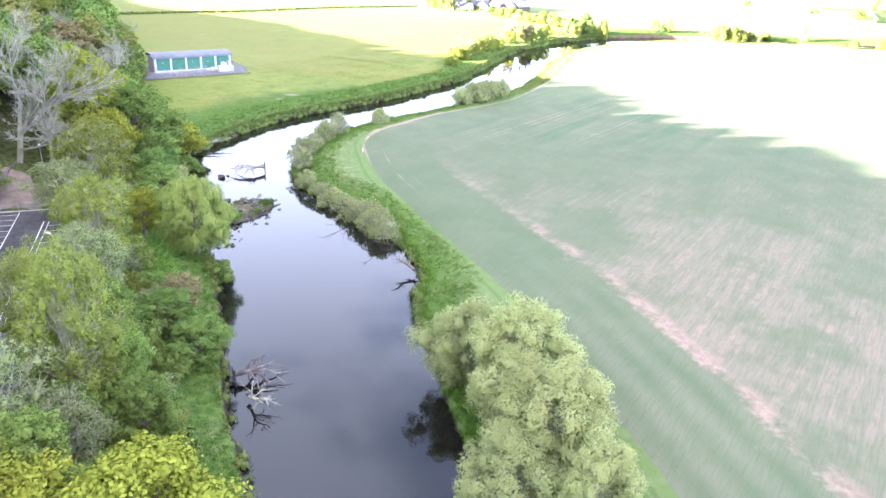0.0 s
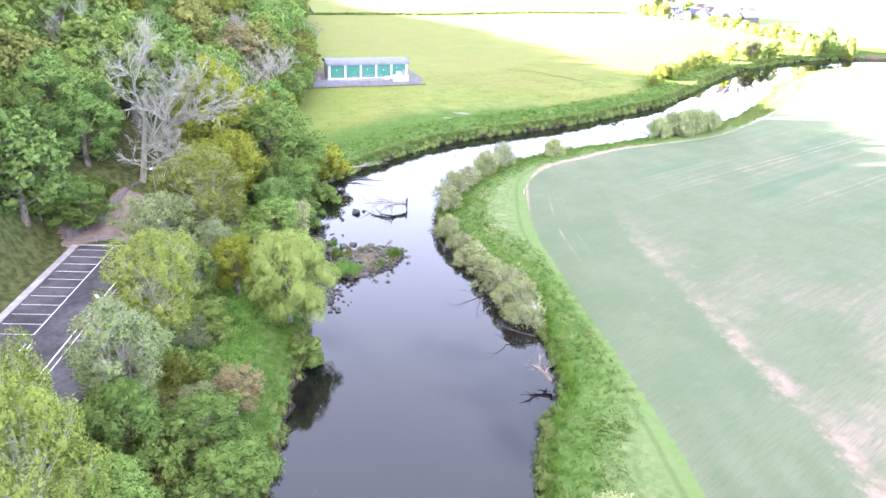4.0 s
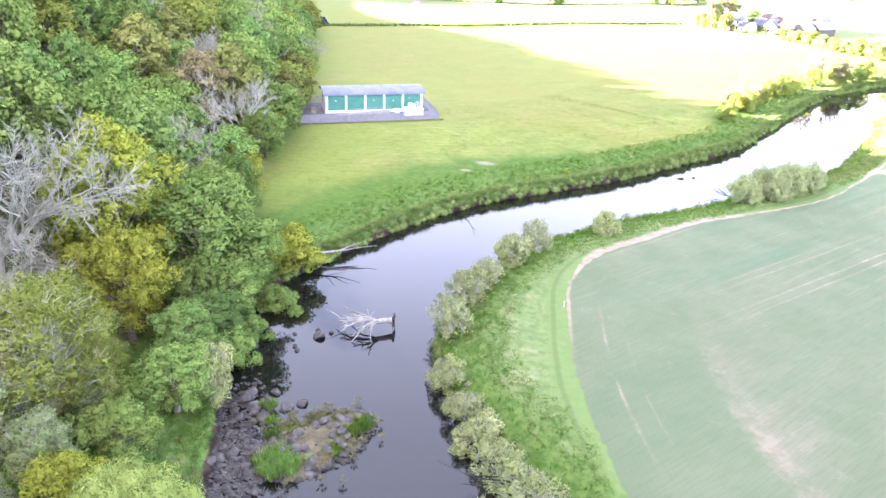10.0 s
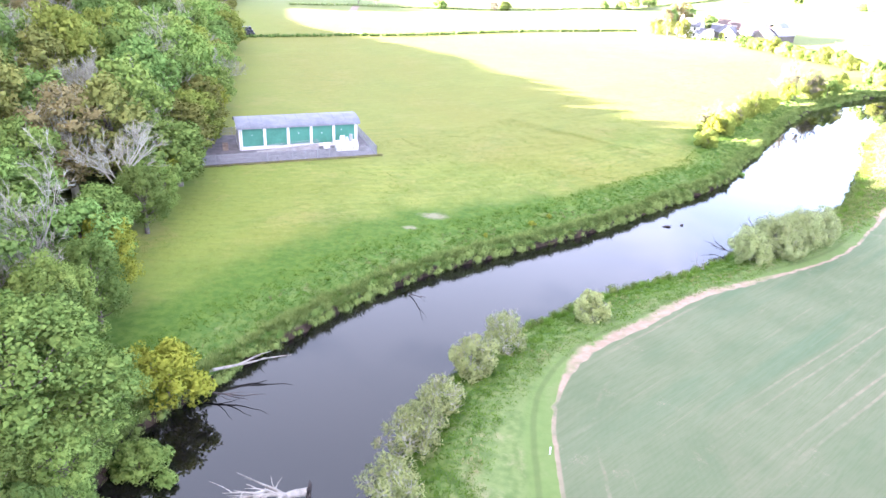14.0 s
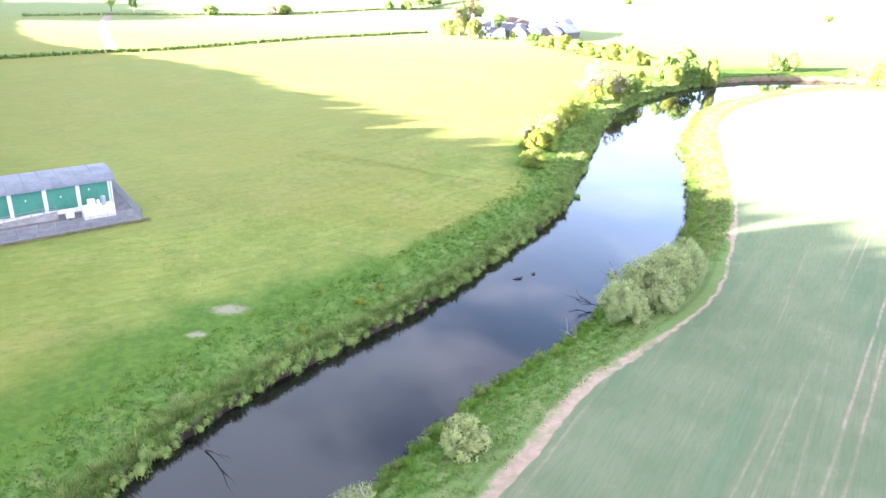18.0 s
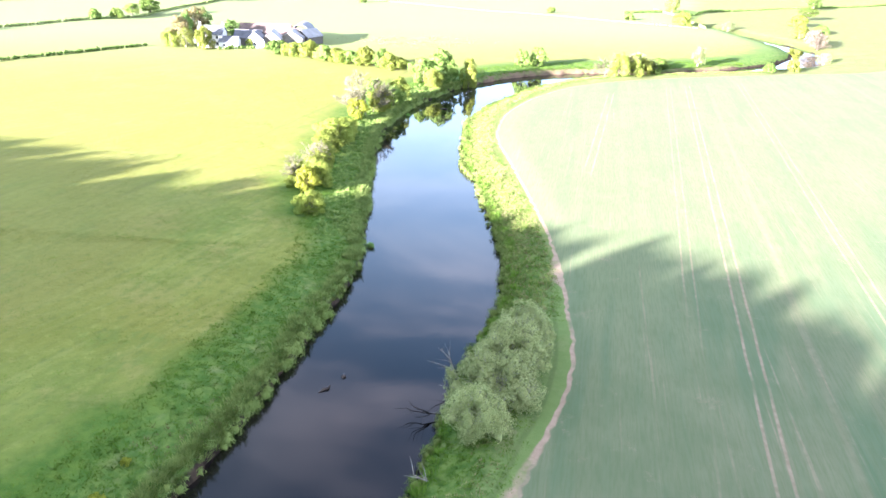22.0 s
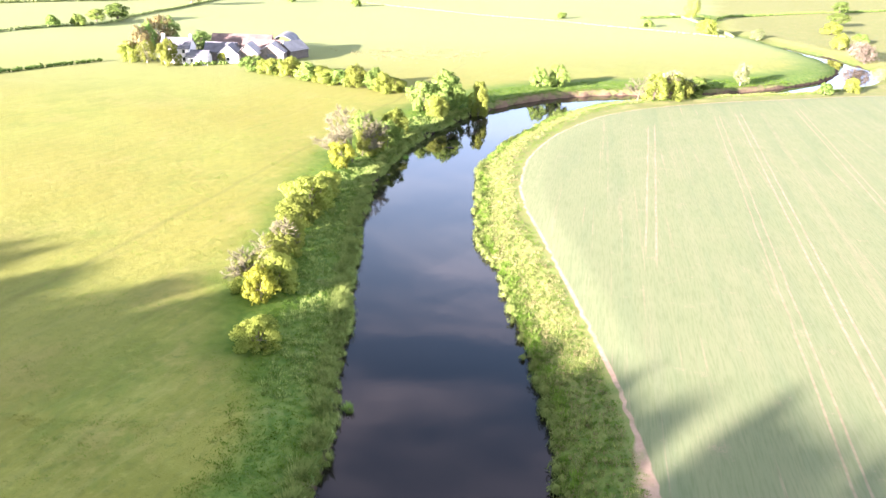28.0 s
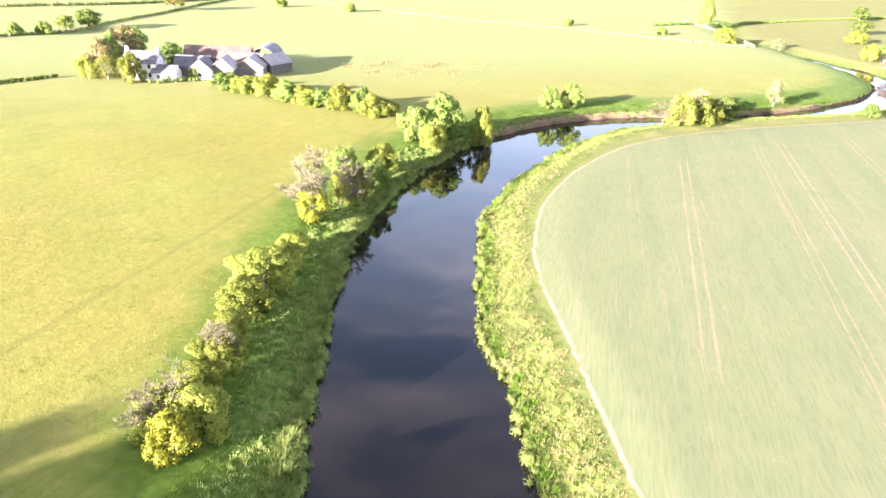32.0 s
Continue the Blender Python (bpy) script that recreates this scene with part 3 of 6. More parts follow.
# ---- plan ----
LEFT_BANK = spline([(-5, -60), (-8, 20), (-19, 57), (-24, 68), (-29, 82), (-35, 99), (-41, 114), (-52, 134), (-61, 151), (-65, 164), (-63, 174), (-60, 185), (-54, 201), (-46, 215), (-37, 226), (-24, 241), (-10, 262), (2, 281),
                    (6, 292), (13, 313), (20, 335), (32, 367), (42, 385), (55, 403), (80, 428), (100, 441), (120, 449), (147, 452), (185, 447), (222, 451), (262, 462), (292, 480), (310, 503), (322, 530), (330, 556), (338, 580), (353, 640), (420, 722)])
RIGHT_BANK = spline([(20, -60), (15, 20), (8, 50), (4, 66), (0, 82), (-4, 101), (-3, 110), (-7, 121), (-11, 131), (-18, 139), (-30, 150), (-35, 160), (-37, 172), (-36, 183), (-32, 196), (-25, 207), (-17, 218), (-9, 226), (-4, 232),
                     (3, 242), (12, 254), (22, 267), (30, 284), (36, 304), (41, 321), (44, 336), (57, 366), (67, 383), (86, 403), (114, 425), (142, 437), (180, 440), (230, 440), (278, 450), (306, 468), (325, 494), (335, 526), (340, 553), (343, 579), (356, 637), (424, 718)])
CROP_EDGE = spline([(40, -60), (34, 20), (26, 55), (19, 78), (12, 98), (3, 117), (-1, 125), (-7, 137), (-15, 154), (-20, 171), (-22, 183), (-19, 195), (-13, 204), (-5, 216), (4, 225), (18, 240), (26, 254), (37, 279), (48, 313), (58, 346),
                    (66, 362), (77, 378), (98, 398), (127, 415), (166, 422), (229, 423), (300, 425), (420, 480), (600, 600)])
WOOD_EDGE = spline([(-20, -60), (-26, 30), (-32, 62), (-40, 86), (-46, 108), (-58, 135), (-66, 155), (-69, 170), (-86, 200), (-104, 245), (-143, 317), (-187, 393), (-214, 437), (-260, 520), (-330, 640)])
MEADOW_LINE = spline([(-190, 225), (-60, 262), (-12, 318), (5, 330)])
CAR_PARK, CP_TURN = (-77.0, 111.5), math.degrees(math.atan2(0.33, 0.944))  # its far corner; local x across, -y along
CP_HIGH = 6.5


def smooth_step(v, a, b):
    t = np.clip((v - a) / (b - a), 0, 1)
    return t * t * (3 - 2 * t)


def wavy(x, y, size, seed=0.0):
    """Cheap smooth noise, about -1 to 1."""
    a, b = x / size + seed * 1.7, y / size - seed * 2.3
    return (np.sin(a * 2.1 + 1.3 * np.sin(b * 1.7 + seed)) + np.sin(b * 2.6 + 1.1 * np.sin(a * 1.9 - seed)) + np.sin((a + b) * 3.7 + seed) * 0.5) / 2.5


def survey(pts):
    """Height and zone distances at plan points (n, 2)."""
    x, y = pts[:, 0], pts[:, 1]
    dl, wl = nearest(pts, LEFT_BANK)
    dr, wr = nearest(pts, RIGHT_BANK)
    sl, sr = side_of(pts, LEFT_BANK, wl), side_of(pts, RIGHT_BANK, wr)
    in_river = (sl > 0) & (sr < 0)
    right = (sr > 0) & ((sl > 0) | (dr < dl))
    river = np.where(in_river, -np.minimum(dl, dr), np.where(right, dr, dl))
    dc, wc = nearest(pts, CROP_EDGE)
    crop = dc * side_of(pts, CROP_EDGE, wc)
    dw, ww = nearest(pts, WOOD_EDGE)
    wood = -dw * side_of(pts, WOOD_EDGE, ww)
    dm, wm = nearest(pts, MEADOW_LINE)
    meadow = -dm * side_of(pts, MEADOW_LINE, wm)
    rag = river + 0.55 * wavy(x, y, 2.6, 1.0) + 0.3 * wavy(x, y, 1.1, 2.0)
    bed = -1.4 * smooth_step(-rag, -0.3, 3.0)
    h_right = 0.9 * smooth_step(rag, -0.3, 1.4) + 1.6 * smooth_step(rag, 0.8, 8.0) + 0.5 * smooth_step(crop, -3, 6) + 0.25 * wavy(x, y, 6.0, 3.0) * smooth_step(rag, 1, 4) * smooth_step(-crop, 0, 5)
    h_left = 2.0 * smooth_step(rag, -0.3, 1.0) + 1.0 * smooth_step(rag, 0.8, 11.0) + 0.25 * wavy(x, y, 4.0, 4.0) * smooth_step(rag, 1, 4) * smooth_step(-rag, -14, -9)
    h_left += 0.25 * wavy(x, y, 40.0, 5.0) * smooth_step(rag, 12, 40)
    hill = 3.5 * smooth_step(wood, 2, 22) + np.clip(wood - 22, 0, 90) * (0.28 + 0.24 * smooth_step(-y, -330, -190))
    h = np.where(in_river, bed, np.where(right, h_right, h_left + np.where(wood > 0, hill, 0)))
    # the car park's shelf
    a = radians(CP_TURN)
    lx, ly = (x - CAR_PARK[0]) * math.cos(a) + (y - CAR_PARK[1]) * math.sin(a), -(x - CAR_PARK[0]) * math.sin(a) + (y - CAR_PARK[1]) * math.cos(a)
    out = np.maximum(np.maximum(-2.0 - lx, lx - 17.0), np.maximum(ly - 16.0, -70.0 - ly))
    h = np.where(right | in_river, h, h + (CP_HIGH - 0.12 - h) * smooth_step(-out, -9.0, -1.0) * smooth_step(river, 4, 12))
    # far country: gentle rises
    away = np.hypot(x - 60, y - 250)
    h = h + np.where(in_river, 0, smooth_step(river, 20, 120) * smooth_step(away, 330, 1400) * (7.0 + 5.0 * wavy(x, y, 320.0, 6.0)))
    return h, river, crop, wood, meadow, right.astype(float)


def steps(lo, hi, fine, far_lo, far_hi, grow=1.16):
    mid = list(np.arange(lo, hi + fine * 0.5, fine))
    for edge, sign in ((far_lo, -1), (far_hi, 1)):
        s, at = fine, (mid[0] if sign < 0 else mid[-1])
        while (edge - at) * sign > 0:
            s *= 1.035 if abs(at - (lo if sign < 0 else hi)) < 280 else grow
            at += sign * s
            mid.insert(0, at) if sign < 0 else mid.append(at)
    return np.array(mid)


def make_ground():
    gx, gy = steps(-84, 116, 1.0, -2600, 3200, 1.2), steps(44, 472, 1.0, -900, 4200, 1.2)
    X, Y = np.meshgrid(gx, gy)
    pts = np.stack([X.ravel(), Y.ravel()], 1)
    h, river, crop, wood, meadow, right = survey(pts)
    nx, ny = len(gx), len(gy)
    i, j = np.meshgrid(np.arange(nx - 1), np.arange(ny - 1))
    a = (j * nx + i).ravel()
    me = mesh_of("ground", np.column_stack([pts, h]), [np.stack([a, a + 1, a + nx + 1, a + nx], 1)], [M_GROUND], True)
    for key, val in (("river", river), ("crop", crop), ("wood", wood), ("meadow", meadow), ("right", right)):
        me.attributes.new(key, "FLOAT", "POINT").data.foreach_set("value", val.astype(np.float32))
    return tagged(new("ground", me), "meadow, drilled crop and rough grassy river banks", "ground", kind="structure")


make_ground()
water = mesh_of("water", [(-300, -150, 0), (700, -150, 0), (700, 900, 0), (-300, 900, 0)], [[(0, 1, 2, 3)]], [M_WATER])
tagged(new("water", water), "slow dark peaty river water reflecting the sky", "river", kind="structure")


def height(x, y):
    return float(survey(np.array([[x, y]], dtype=float))[0][0])


# ---- trees ----
def crown_lobes(rng, count, wide, tall, base, lean=0.0, top=0.55):
    """Centres and radii of the leaf masses of one crown."""
    out, bulge = [], rng.uniform(0, 6.28)
    for k in range(count):
        u = (k + 0.5) / count
        z = u**0.9
        ring = math.sqrt(max(0.04, 1 - ((z - (1 - top)) / (top if z > 1 - top else (1 - top) * 1.25)) ** 2))
        a = k * 2.39996 + rng.uniform(-0.5, 0.5)
        ring *= 1 + 0.16 * math.sin(2 * a + bulge) + 0.12 * math.sin(3 * a - 2 * bulge + 5 * z)
        r = ring * wide * 0.5 * rng.uniform(0.45, 0.85) * (1.0 if k % 2 else 1.12)
        size = wide * (rng.uniform(0.115, 0.175) if k % 3 else rng.uniform(0.06, 0.12)) * (55 / max(count, 30)) ** 0.3
        out.append((math.cos(a) * r, math.sin(a) * r, base + (tall - base) * (0.06 + 0.84 * z) + rng.uniform(-0.035, 0.045) * tall, size))
    return np.array(out)


def clumps(rng, lobes, per, squash=1.0):
    """Splits each leaf mass into smaller tufts over its outer side; gives the tufts and their masses' outward ways."""
    n = len(lobes)
    mid = lobes[:, :3].mean(0)
    out = (lobes[:, :3] - mid) / (np.abs(lobes[:, :3] - mid).max(0) + 1e-6)
    own = np.repeat(np.arange(n), per)
    d = rng.normal(size=(n * per, 3)) + out[own] * 0.9 + (0, 0, 0.35)
    d /= np.linalg.norm(d, axis=1)[:, None]
    r = lobes[own, 3]
    c = lobes[own, :3] + d * (r * rng.uniform(0.55, 0.95, n * per))[:, None] * (1, 1, squash)
    return np.column_stack([c, r * rng.uniform(0.32, 0.56, n * per)]), d


def leaf_cards(rng, lobes, count, size, long=1.5, lie=0.5, hang=0.0, squash=0.85, ways=None):
    """Pointed leaf sprays spread over the lobes."""
    wgt = lobes[:, 3] ** 2
    w = rng.choice(len(lobes), count, p=wgt / wgt.sum())
    d = rng.normal(size=(count, 3))
    d[:, 2] += 0.22
    if ways is not None:
        d += ways[w] * 0.6
    d /= np.linalg.norm(d, axis=1)[:, None]
    r = lobes[w, 3] * (0.45 + 0.75 * rng.uniform(0, 1, count) ** 0.7)
    c = lobes[w, :3] + d * r[:, None] * (1, 1, squash)
    nrm = d + rng.normal(size=(count, 3)) * lie * 0.8
    nrm /= np.linalg.norm(nrm, axis=1)[:, None]
    u = rng.normal(size=(count, 3)) + d * 0.5
    u[:, 2] -= hang * 3
    u -= nrm * (u * nrm).sum(1)[:, None]
    u /= np.linalg.norm(u, axis=1)[:, None] + 1e-9
    v = np.cross(nrm, u)
    s = (size * rng.uniform(0.6, 1.35, count))[:, None]
    pts = np.stack([c - u * s * long * 0.5, c - v * s * 0.5 + nrm * s * 0.12, c + u * s * long * 0.5, c + v * s * 0.5 + nrm * s * 0.12], 1).reshape(-1, 3)
    soft = d * 0.6 + nrm * 0.45 + np.array((0, 0, 0.25))
    if ways is not None:
        soft += ways[w] * 0.35
    soft /= np.linalg.norm(soft, axis=1)[:, None]
    return pts, np.arange(count * 4).reshape(-1, 4), np.repeat(soft, 4, 0)


def branch_out(rng, bag, start, way, length, radius, level, most, split=(2, 4), droop=0.0, tips=None, spread=0.7):
    """A limb and its twigs."""
    n = 5 if level < 2 else 4
    pts, p, d = [np.array(start)], np.array(start, dtype=float), np.array(way, dtype=float)
    for _ in range(n - 1):
        d = d + rng.normal(size=3) * (0.06 if level == 0 else 0.14) + np.array((0, 0, 0.06 - droop))
        d /= np.linalg.norm(d)
        p = p + d * length / (n - 1)
        pts.append(p.copy())
    tube(bag, pts, np.linspace(radius, radius * (0.5 if level < most else 0.25), n), 7 if level == 0 else 5 if level == 1 else 3)
    if level >= most:
        if tips is not None:
            tips.append((p, d))
        return
    for k in range(int(rng.integers(split[0], split[1] + 1)) + (1 if level == 0 else 0)):
        at = rng.uniform(0.45, 1.0) if k else 1.0
        q = pts[min(n - 1, int(at * (n - 1)))]
        side = rng.normal(size=3)
        side[2] *= 0.5
        e = d + side / np.linalg.norm(side) * spread * rng.uniform(0.6, 1.3)
        branch_out(rng, bag, q, e / np.linalg.norm(e), length * rng.uniform(0.55, 0.8), radius * rng.uniform(0.4, 0.6), level + 1, most, split, droop, tips, spread)


KINDS = {}


def tree_kind(key, name, label, category, mat, variants, tall, wide, base, lobes, leaves, size, long=1.5, lie=0.5, hang=0.0, core=0.8, twigs=False, top=0.55, squash=1.0, bark=None, stems=0, per=6):
    """Builds the meshes of one kind of tree, a few variants each."""
    made = []
    for k in range(variants):
        rng = np.random.default_rng(sum(map(ord, key)) * 10 + k)
        lob = crown_lobes(rng, lobes, wide, tall, base, top=top)
        wood, crown = Bag(), Bag()
        r0 = 0.022 * tall + 0.05
        stem = np.array([(0, 0, -0.6), (0.05, 0, tall * 0.2), (rng.uniform(-0.3, 0.3), rng.uniform(-0.3, 0.3), tall * 0.5), (rng.uniform(-0.6, 0.6), rng.uniform(-0.6, 0.6), tall * 0.82)])
        tube(wood, stem, [r0 * 1.3, r0, r0 * 0.65, r0 * 0.2], 8)
        for l in lob[:: 1 if twigs else 2]:
            z = max(tall * 0.12, l[2] * rng.uniform(0.45, 0.65))
            foot = np.array([np.interp(z, stem[:, 2], stem[:, i]) for i in range(3)])
            knee = foot * 0.5 + l[:3] * 0.5 + np.array((0, 0, -0.3))
            tube(wood, [foot, knee, l[:3]], [r0 * 0.35, r0 * 0.2, r0 * 0.06], 4)
            if twigs:
                for _ in range(9):
                    d = rng.normal(size=3)
                    d[2] = abs(d[2]) * 1.2 + 0.2
                    d /= np.linalg.norm(d)
                    tube(wood, [l[:3] - d * 0.2, l[:3] + d * l[3] * 0.6, l[:3] + d * l[3] * rng.uniform(1.0, 1.5) + (0, 0, 0.3)], [0.05, 0.035, 0.012], 3)
        if core:
            for l in lob:
                wob = 1 + 0.3 * np.sin(ICO1[0] @ rng.normal(size=(3,)) * 3 + rng.uniform(0, 6))
                crown.add(ICO1[0] * wob[:, None] * l[3] * core * (1, 1, squash) + l[:3], ICO1[1], ICO1[0])
        for k2 in range(stems):
            a = k2 * 2.4 + rng.uniform(-0.4, 0.4)
            r = wide * rng.uniform(0.08, 0.36)
            z = tall * rng.uniform(0.72, 0.98)
            tube(wood, [(0, 0, 0.3), (math.cos(a) * r * 0.45, math.sin(a) * r * 0.45, z * 0.45), (math.cos(a) * r * 0.85, math.sin(a) * r * 0.85, z * 0.8), (math.cos(a) * r, math.sin(a) * r, z)], [r0 * 0.5, r0 * 0.34, r0 * 0.2, 0.02], 5)
        tufts, ways = clumps(rng, lob, per, squash)
        crown.add(*leaf_cards(rng, tufts, int(leaves * 0.72), size, long, lie, hang, squash, ways))
        crown.add(*leaf_cards(rng, lob, int(leaves * 0.4), size * 1.1, long, lie, hang, squash))
        made.append((wood.mesh("trunk", bark or (M_TWIG if twigs else M_BARK)), crown.mesh("crown", mat)))
    KINDS[key] = (name, label, category, made, tall, wide)


def plant(key, x, y, top=None, wide=None, variant=None, turn=None, ground=None, group="", label="", stretch=1.0):
    """Sets one tree on the ground; top: height of its tip above the ground."""
    name, text, category, made, tall, w0 = KINDS[key]
    g = height(x, y) if ground is None else ground
    rnd = random.random
    k = int(rnd() * len(made)) if variant is None else variant
    sz = (top or tall * (0.85 + 0.3 * rnd())) / tall
    sx = (wide / w0) if wide else sz * (0.9 + 0.2 * rnd())
    a = rnd() * 6.283 if turn is None else radians(turn)
    ob = thing(name, Matrix.LocRotScale((x, y, g - 0.1), Euler((0, 0, a)), (sx, sx * stretch, sz)), label or text, category, group)
    part("trunk", made[k % len(made)][0], ob)
    part("crown", made[k % len(made)][1], ob)
    return ob


LEAFY = "broadleaf tree in fresh green leaf in the wood"
tree_kind("green", "broadleaf_tree", LEAFY, "tree", M_GREEN, 4, 20, 13, 3.5, 70, 17000, 0.235, core=0.42, lie=0.6, per=7)
tree_kind("deep", "broadleaf_tree", "broad dark green tree in the wood", "tree", M_DEEP, 2, 20, 13, 3, 64, 16000, 0.25, core=0.42, lie=0.6, per=7)
tree_kind("lime", "maple_tree", "yellow-green flowering maple on the river bank", "tree", M_LIME, 3, 20, 12, 3.5, 70, 16000, 0.22, core=0.38, lie=0.7, per=7)
for near, mat, base in (("green", M_GREEN, 5), ("deep", M_DEEP, 4), ("lime", M_OCHRE, 5)):
    tree_kind("mid_" + near, "maple_tree" if near == "lime" else "broadleaf_tree", {"green": LEAFY, "deep": "broad dark green tree in the wood", "lime": "yellow-green flowering maple in the wood"}[near], "tree", mat, 3, 20, 13, base, 52, 7000, 0.37, core=0.42, lie=0.6, per=6)
tree_kind("far_spring", "poplar_tree", "pale young-leaved poplar in the wood", "tree", M_SPRING, 2, 19, 12, 4, 40, 4200, 0.42, core=0.5, per=5, stems=6)
tree_kind("far_green", "broadleaf_tree", LEAFY, "tree", M_GREEN, 3, 20, 13, 5, 44, 4400, 0.46, core=0.42, per=5)
tree_kind("far_deep", "broadleaf_tree", "broad dark green tree in the wood", "tree", M_DEEP, 2, 20, 13, 4, 44, 4400, 0.46, core=0.42, per=5)
tree_kind("far_lime", "maple_tree", "yellow-green flowering maple in the wood", "tree", M_OCHRE, 2, 20, 12, 5, 44, 4400, 0.44, core=0.4, per=5)
tree_kind("spring", "poplar_tree", "pale young-leaved poplar with upright grey branches", "tree", M_SPRING, 3, 18, 11, 2, 60, 22000, 0.125, 2.4, 0.8, hang=-0.35, core=0.3, twigs=True, top=0.5, squash=1.7, stems=12)
tree_kind("willow", "willow_tree", "pale feathery willow leaning over the river", "tree", M_WILLOW, 3, 14, 12, 1, 54, 30000, 0.10, 4.6, 0.35, hang=-0.4, core=0.5, twigs=True, squash=1.5, per=10)
tree_kind("weeping", "weeping_willow", "weeping willow with hanging pale green strands", "tree", M_WEEP, 1, 13, 11, 1.5, 64, 34000, 0.075, 7.0, 0.4, hang=1.0, core=0.5, squash=1.4)
tree_kind("grey", "alder_tree", "grey-green half-leaved alder with bare twigs", "tree", M_GREY, 3, 15, 10, 2, 56, 12000, 0.15, 2.0, 0.9, core=0.3, twigs=True, squash=1.2, stems=9)
tree_kind("russet", "copper_tree", "russet-brown budding tree among green ones", "tree", M_RUSSET, 2, 20, 13, 4, 46, 7000, 0.3, core=0.5, twigs=True)
tree_kind("bush", "bush", "rounded green bush on the river bank", "bush", M_GREEN, 3, 4, 5, 0.2, 22, 7000, 0.15, 1.8, 0.8, core=0.5)
tree_kind("goldbush", "bush", "yellow-green bush beside the river", "bush", M_OLIVE, 3, 4, 5, 0.2, 26, 9000, 0.12, 1.9, 0.9, core=0.2, squash=0.9, stems=7)
tree_kind("goldtree", "bush", "yellow flowering bush beside the river", "bush", M_LIME, 2, 4, 5, 0.2, 24, 4200, 0.15, 1.8, 0.8, core=0.45)
tree_kind("sallow", "willow_bush", "pale grey-green sallow bush at the water's edge", "bush", M_GREY, 3, 4, 5, 0.1, 26, 7500, 0.12, 2.6, 0.9, core=0.3, twigs=True, bark=M_BARK)
tree_kind("palebush", "willow_bush", "pale silvery willow bush at the water's edge", "bush", M_WILLOW, 3, 4, 5, 0.1, 24, 5000, 0.11, 3.8, 0.9, core=0.38, twigs=True)
tree_kind("wispy", "willow_bush", "straggling half-leaved willow bush at the water's edge", "bush", M_DRY, 3, 4, 5, 0.1, 22, 2600, 0.10, 4.0, 0.95, core=0.0, twigs=True, squash=1.3)
tree_kind("bigsallow", "willow_bush", "large feathery grey-green sallow on the river bank", "bush", M_SALLOW, 3, 7, 10, 0.1, 42, 15000, 0.11, 3.8, 0.5, hang=-0.4, core=0.5, twigs=True, squash=1.4)
tree_kind("pinkbush", "hawthorn_bush", "hawthorn with pinkish half-open blossom", "bush", M_PINK, 2, 5, 5, 0.3, 34, 1900, 0.10, 2.2, 0.9, core=0.0, twigs=True, bark=M_BARK)


def bare_kind(key, name, label, category, mat, tall, wide, twigs=26, copies=3, thick=0.036, girth=0.42):
    """Leafless trees: limbs forking five times, with a haze of fine twigs that carries on each shoot."""
    made = []
    for k in range(copies):
        rng, bag, tw, tips = np.random.default_rng(70 + k), Bag(), Bag(), []
        branch_out(rng, bag, (0, 0, -0.6), (0, 0, 1), 9.0, girth, 0, 4, (3, 4), tips=tips, spread=0.72)
        p, d = np.array([q[0] for q in tips]), np.array([q[1] for q in tips])
        m = len(p) * twigs
        p, d = np.repeat(p, twigs, 0), np.repeat(d, twigs, 0)
        e = d + rng.normal(size=(m, 3)) * 0.6 + (0, 0, 0.1)
        e /= np.linalg.norm(e, axis=1)[:, None]
        foot = p - d * rng.uniform(0.0, 1.6, m)[:, None]
        tip = foot + e * rng.uniform(0.6, 1.9, m)[:, None]
        w = np.cross(e, rng.normal(size=(m, 3)))
        w *= thick / (np.linalg.norm(w, axis=1)[:, None] + 1e-9)
        tw.add(np.stack([foot - w, foot + w, tip], 1).reshape(-1, 3), np.arange(m * 3).reshape(-1, 3))
        made.append((bag.mesh("trunk", mat), tw.mesh("crown", mat)))
    high = max(v.co.z for v in made[0][0].vertices)
    span = 2 * max(math.hypot(v.co.x, v.co.y) for v in made[0][0].vertices)
    KINDS[key] = (name, label, category, made, high * tall, span * wide)


M_BROWN_TWIG = mottled("brown_twigs", (0.1, 0.098, 0.056), (0.18, 0.176, 0.104), 0.6, 0.9, relief=0.2)
bare_kind("bare", "bare_tree", "tall leafless tree with pale grey branches", "tree", M_TWIG, 0.95, 0.66, 15)
bare_kind("barebush", "hawthorn_bush", "leafless brown hawthorn thicket by the river", "bush", M_BROWN_TWIG, 0.95, 0.66, 44, 2, 0.04, 0.26)

# ---- trees told apart along the left bank and the car park: kind, x, y, height, width ----
def grove(group, rows):
    for key, x, y, top, wide in rows:
        plant(key, x, y, top, wide, group=group)


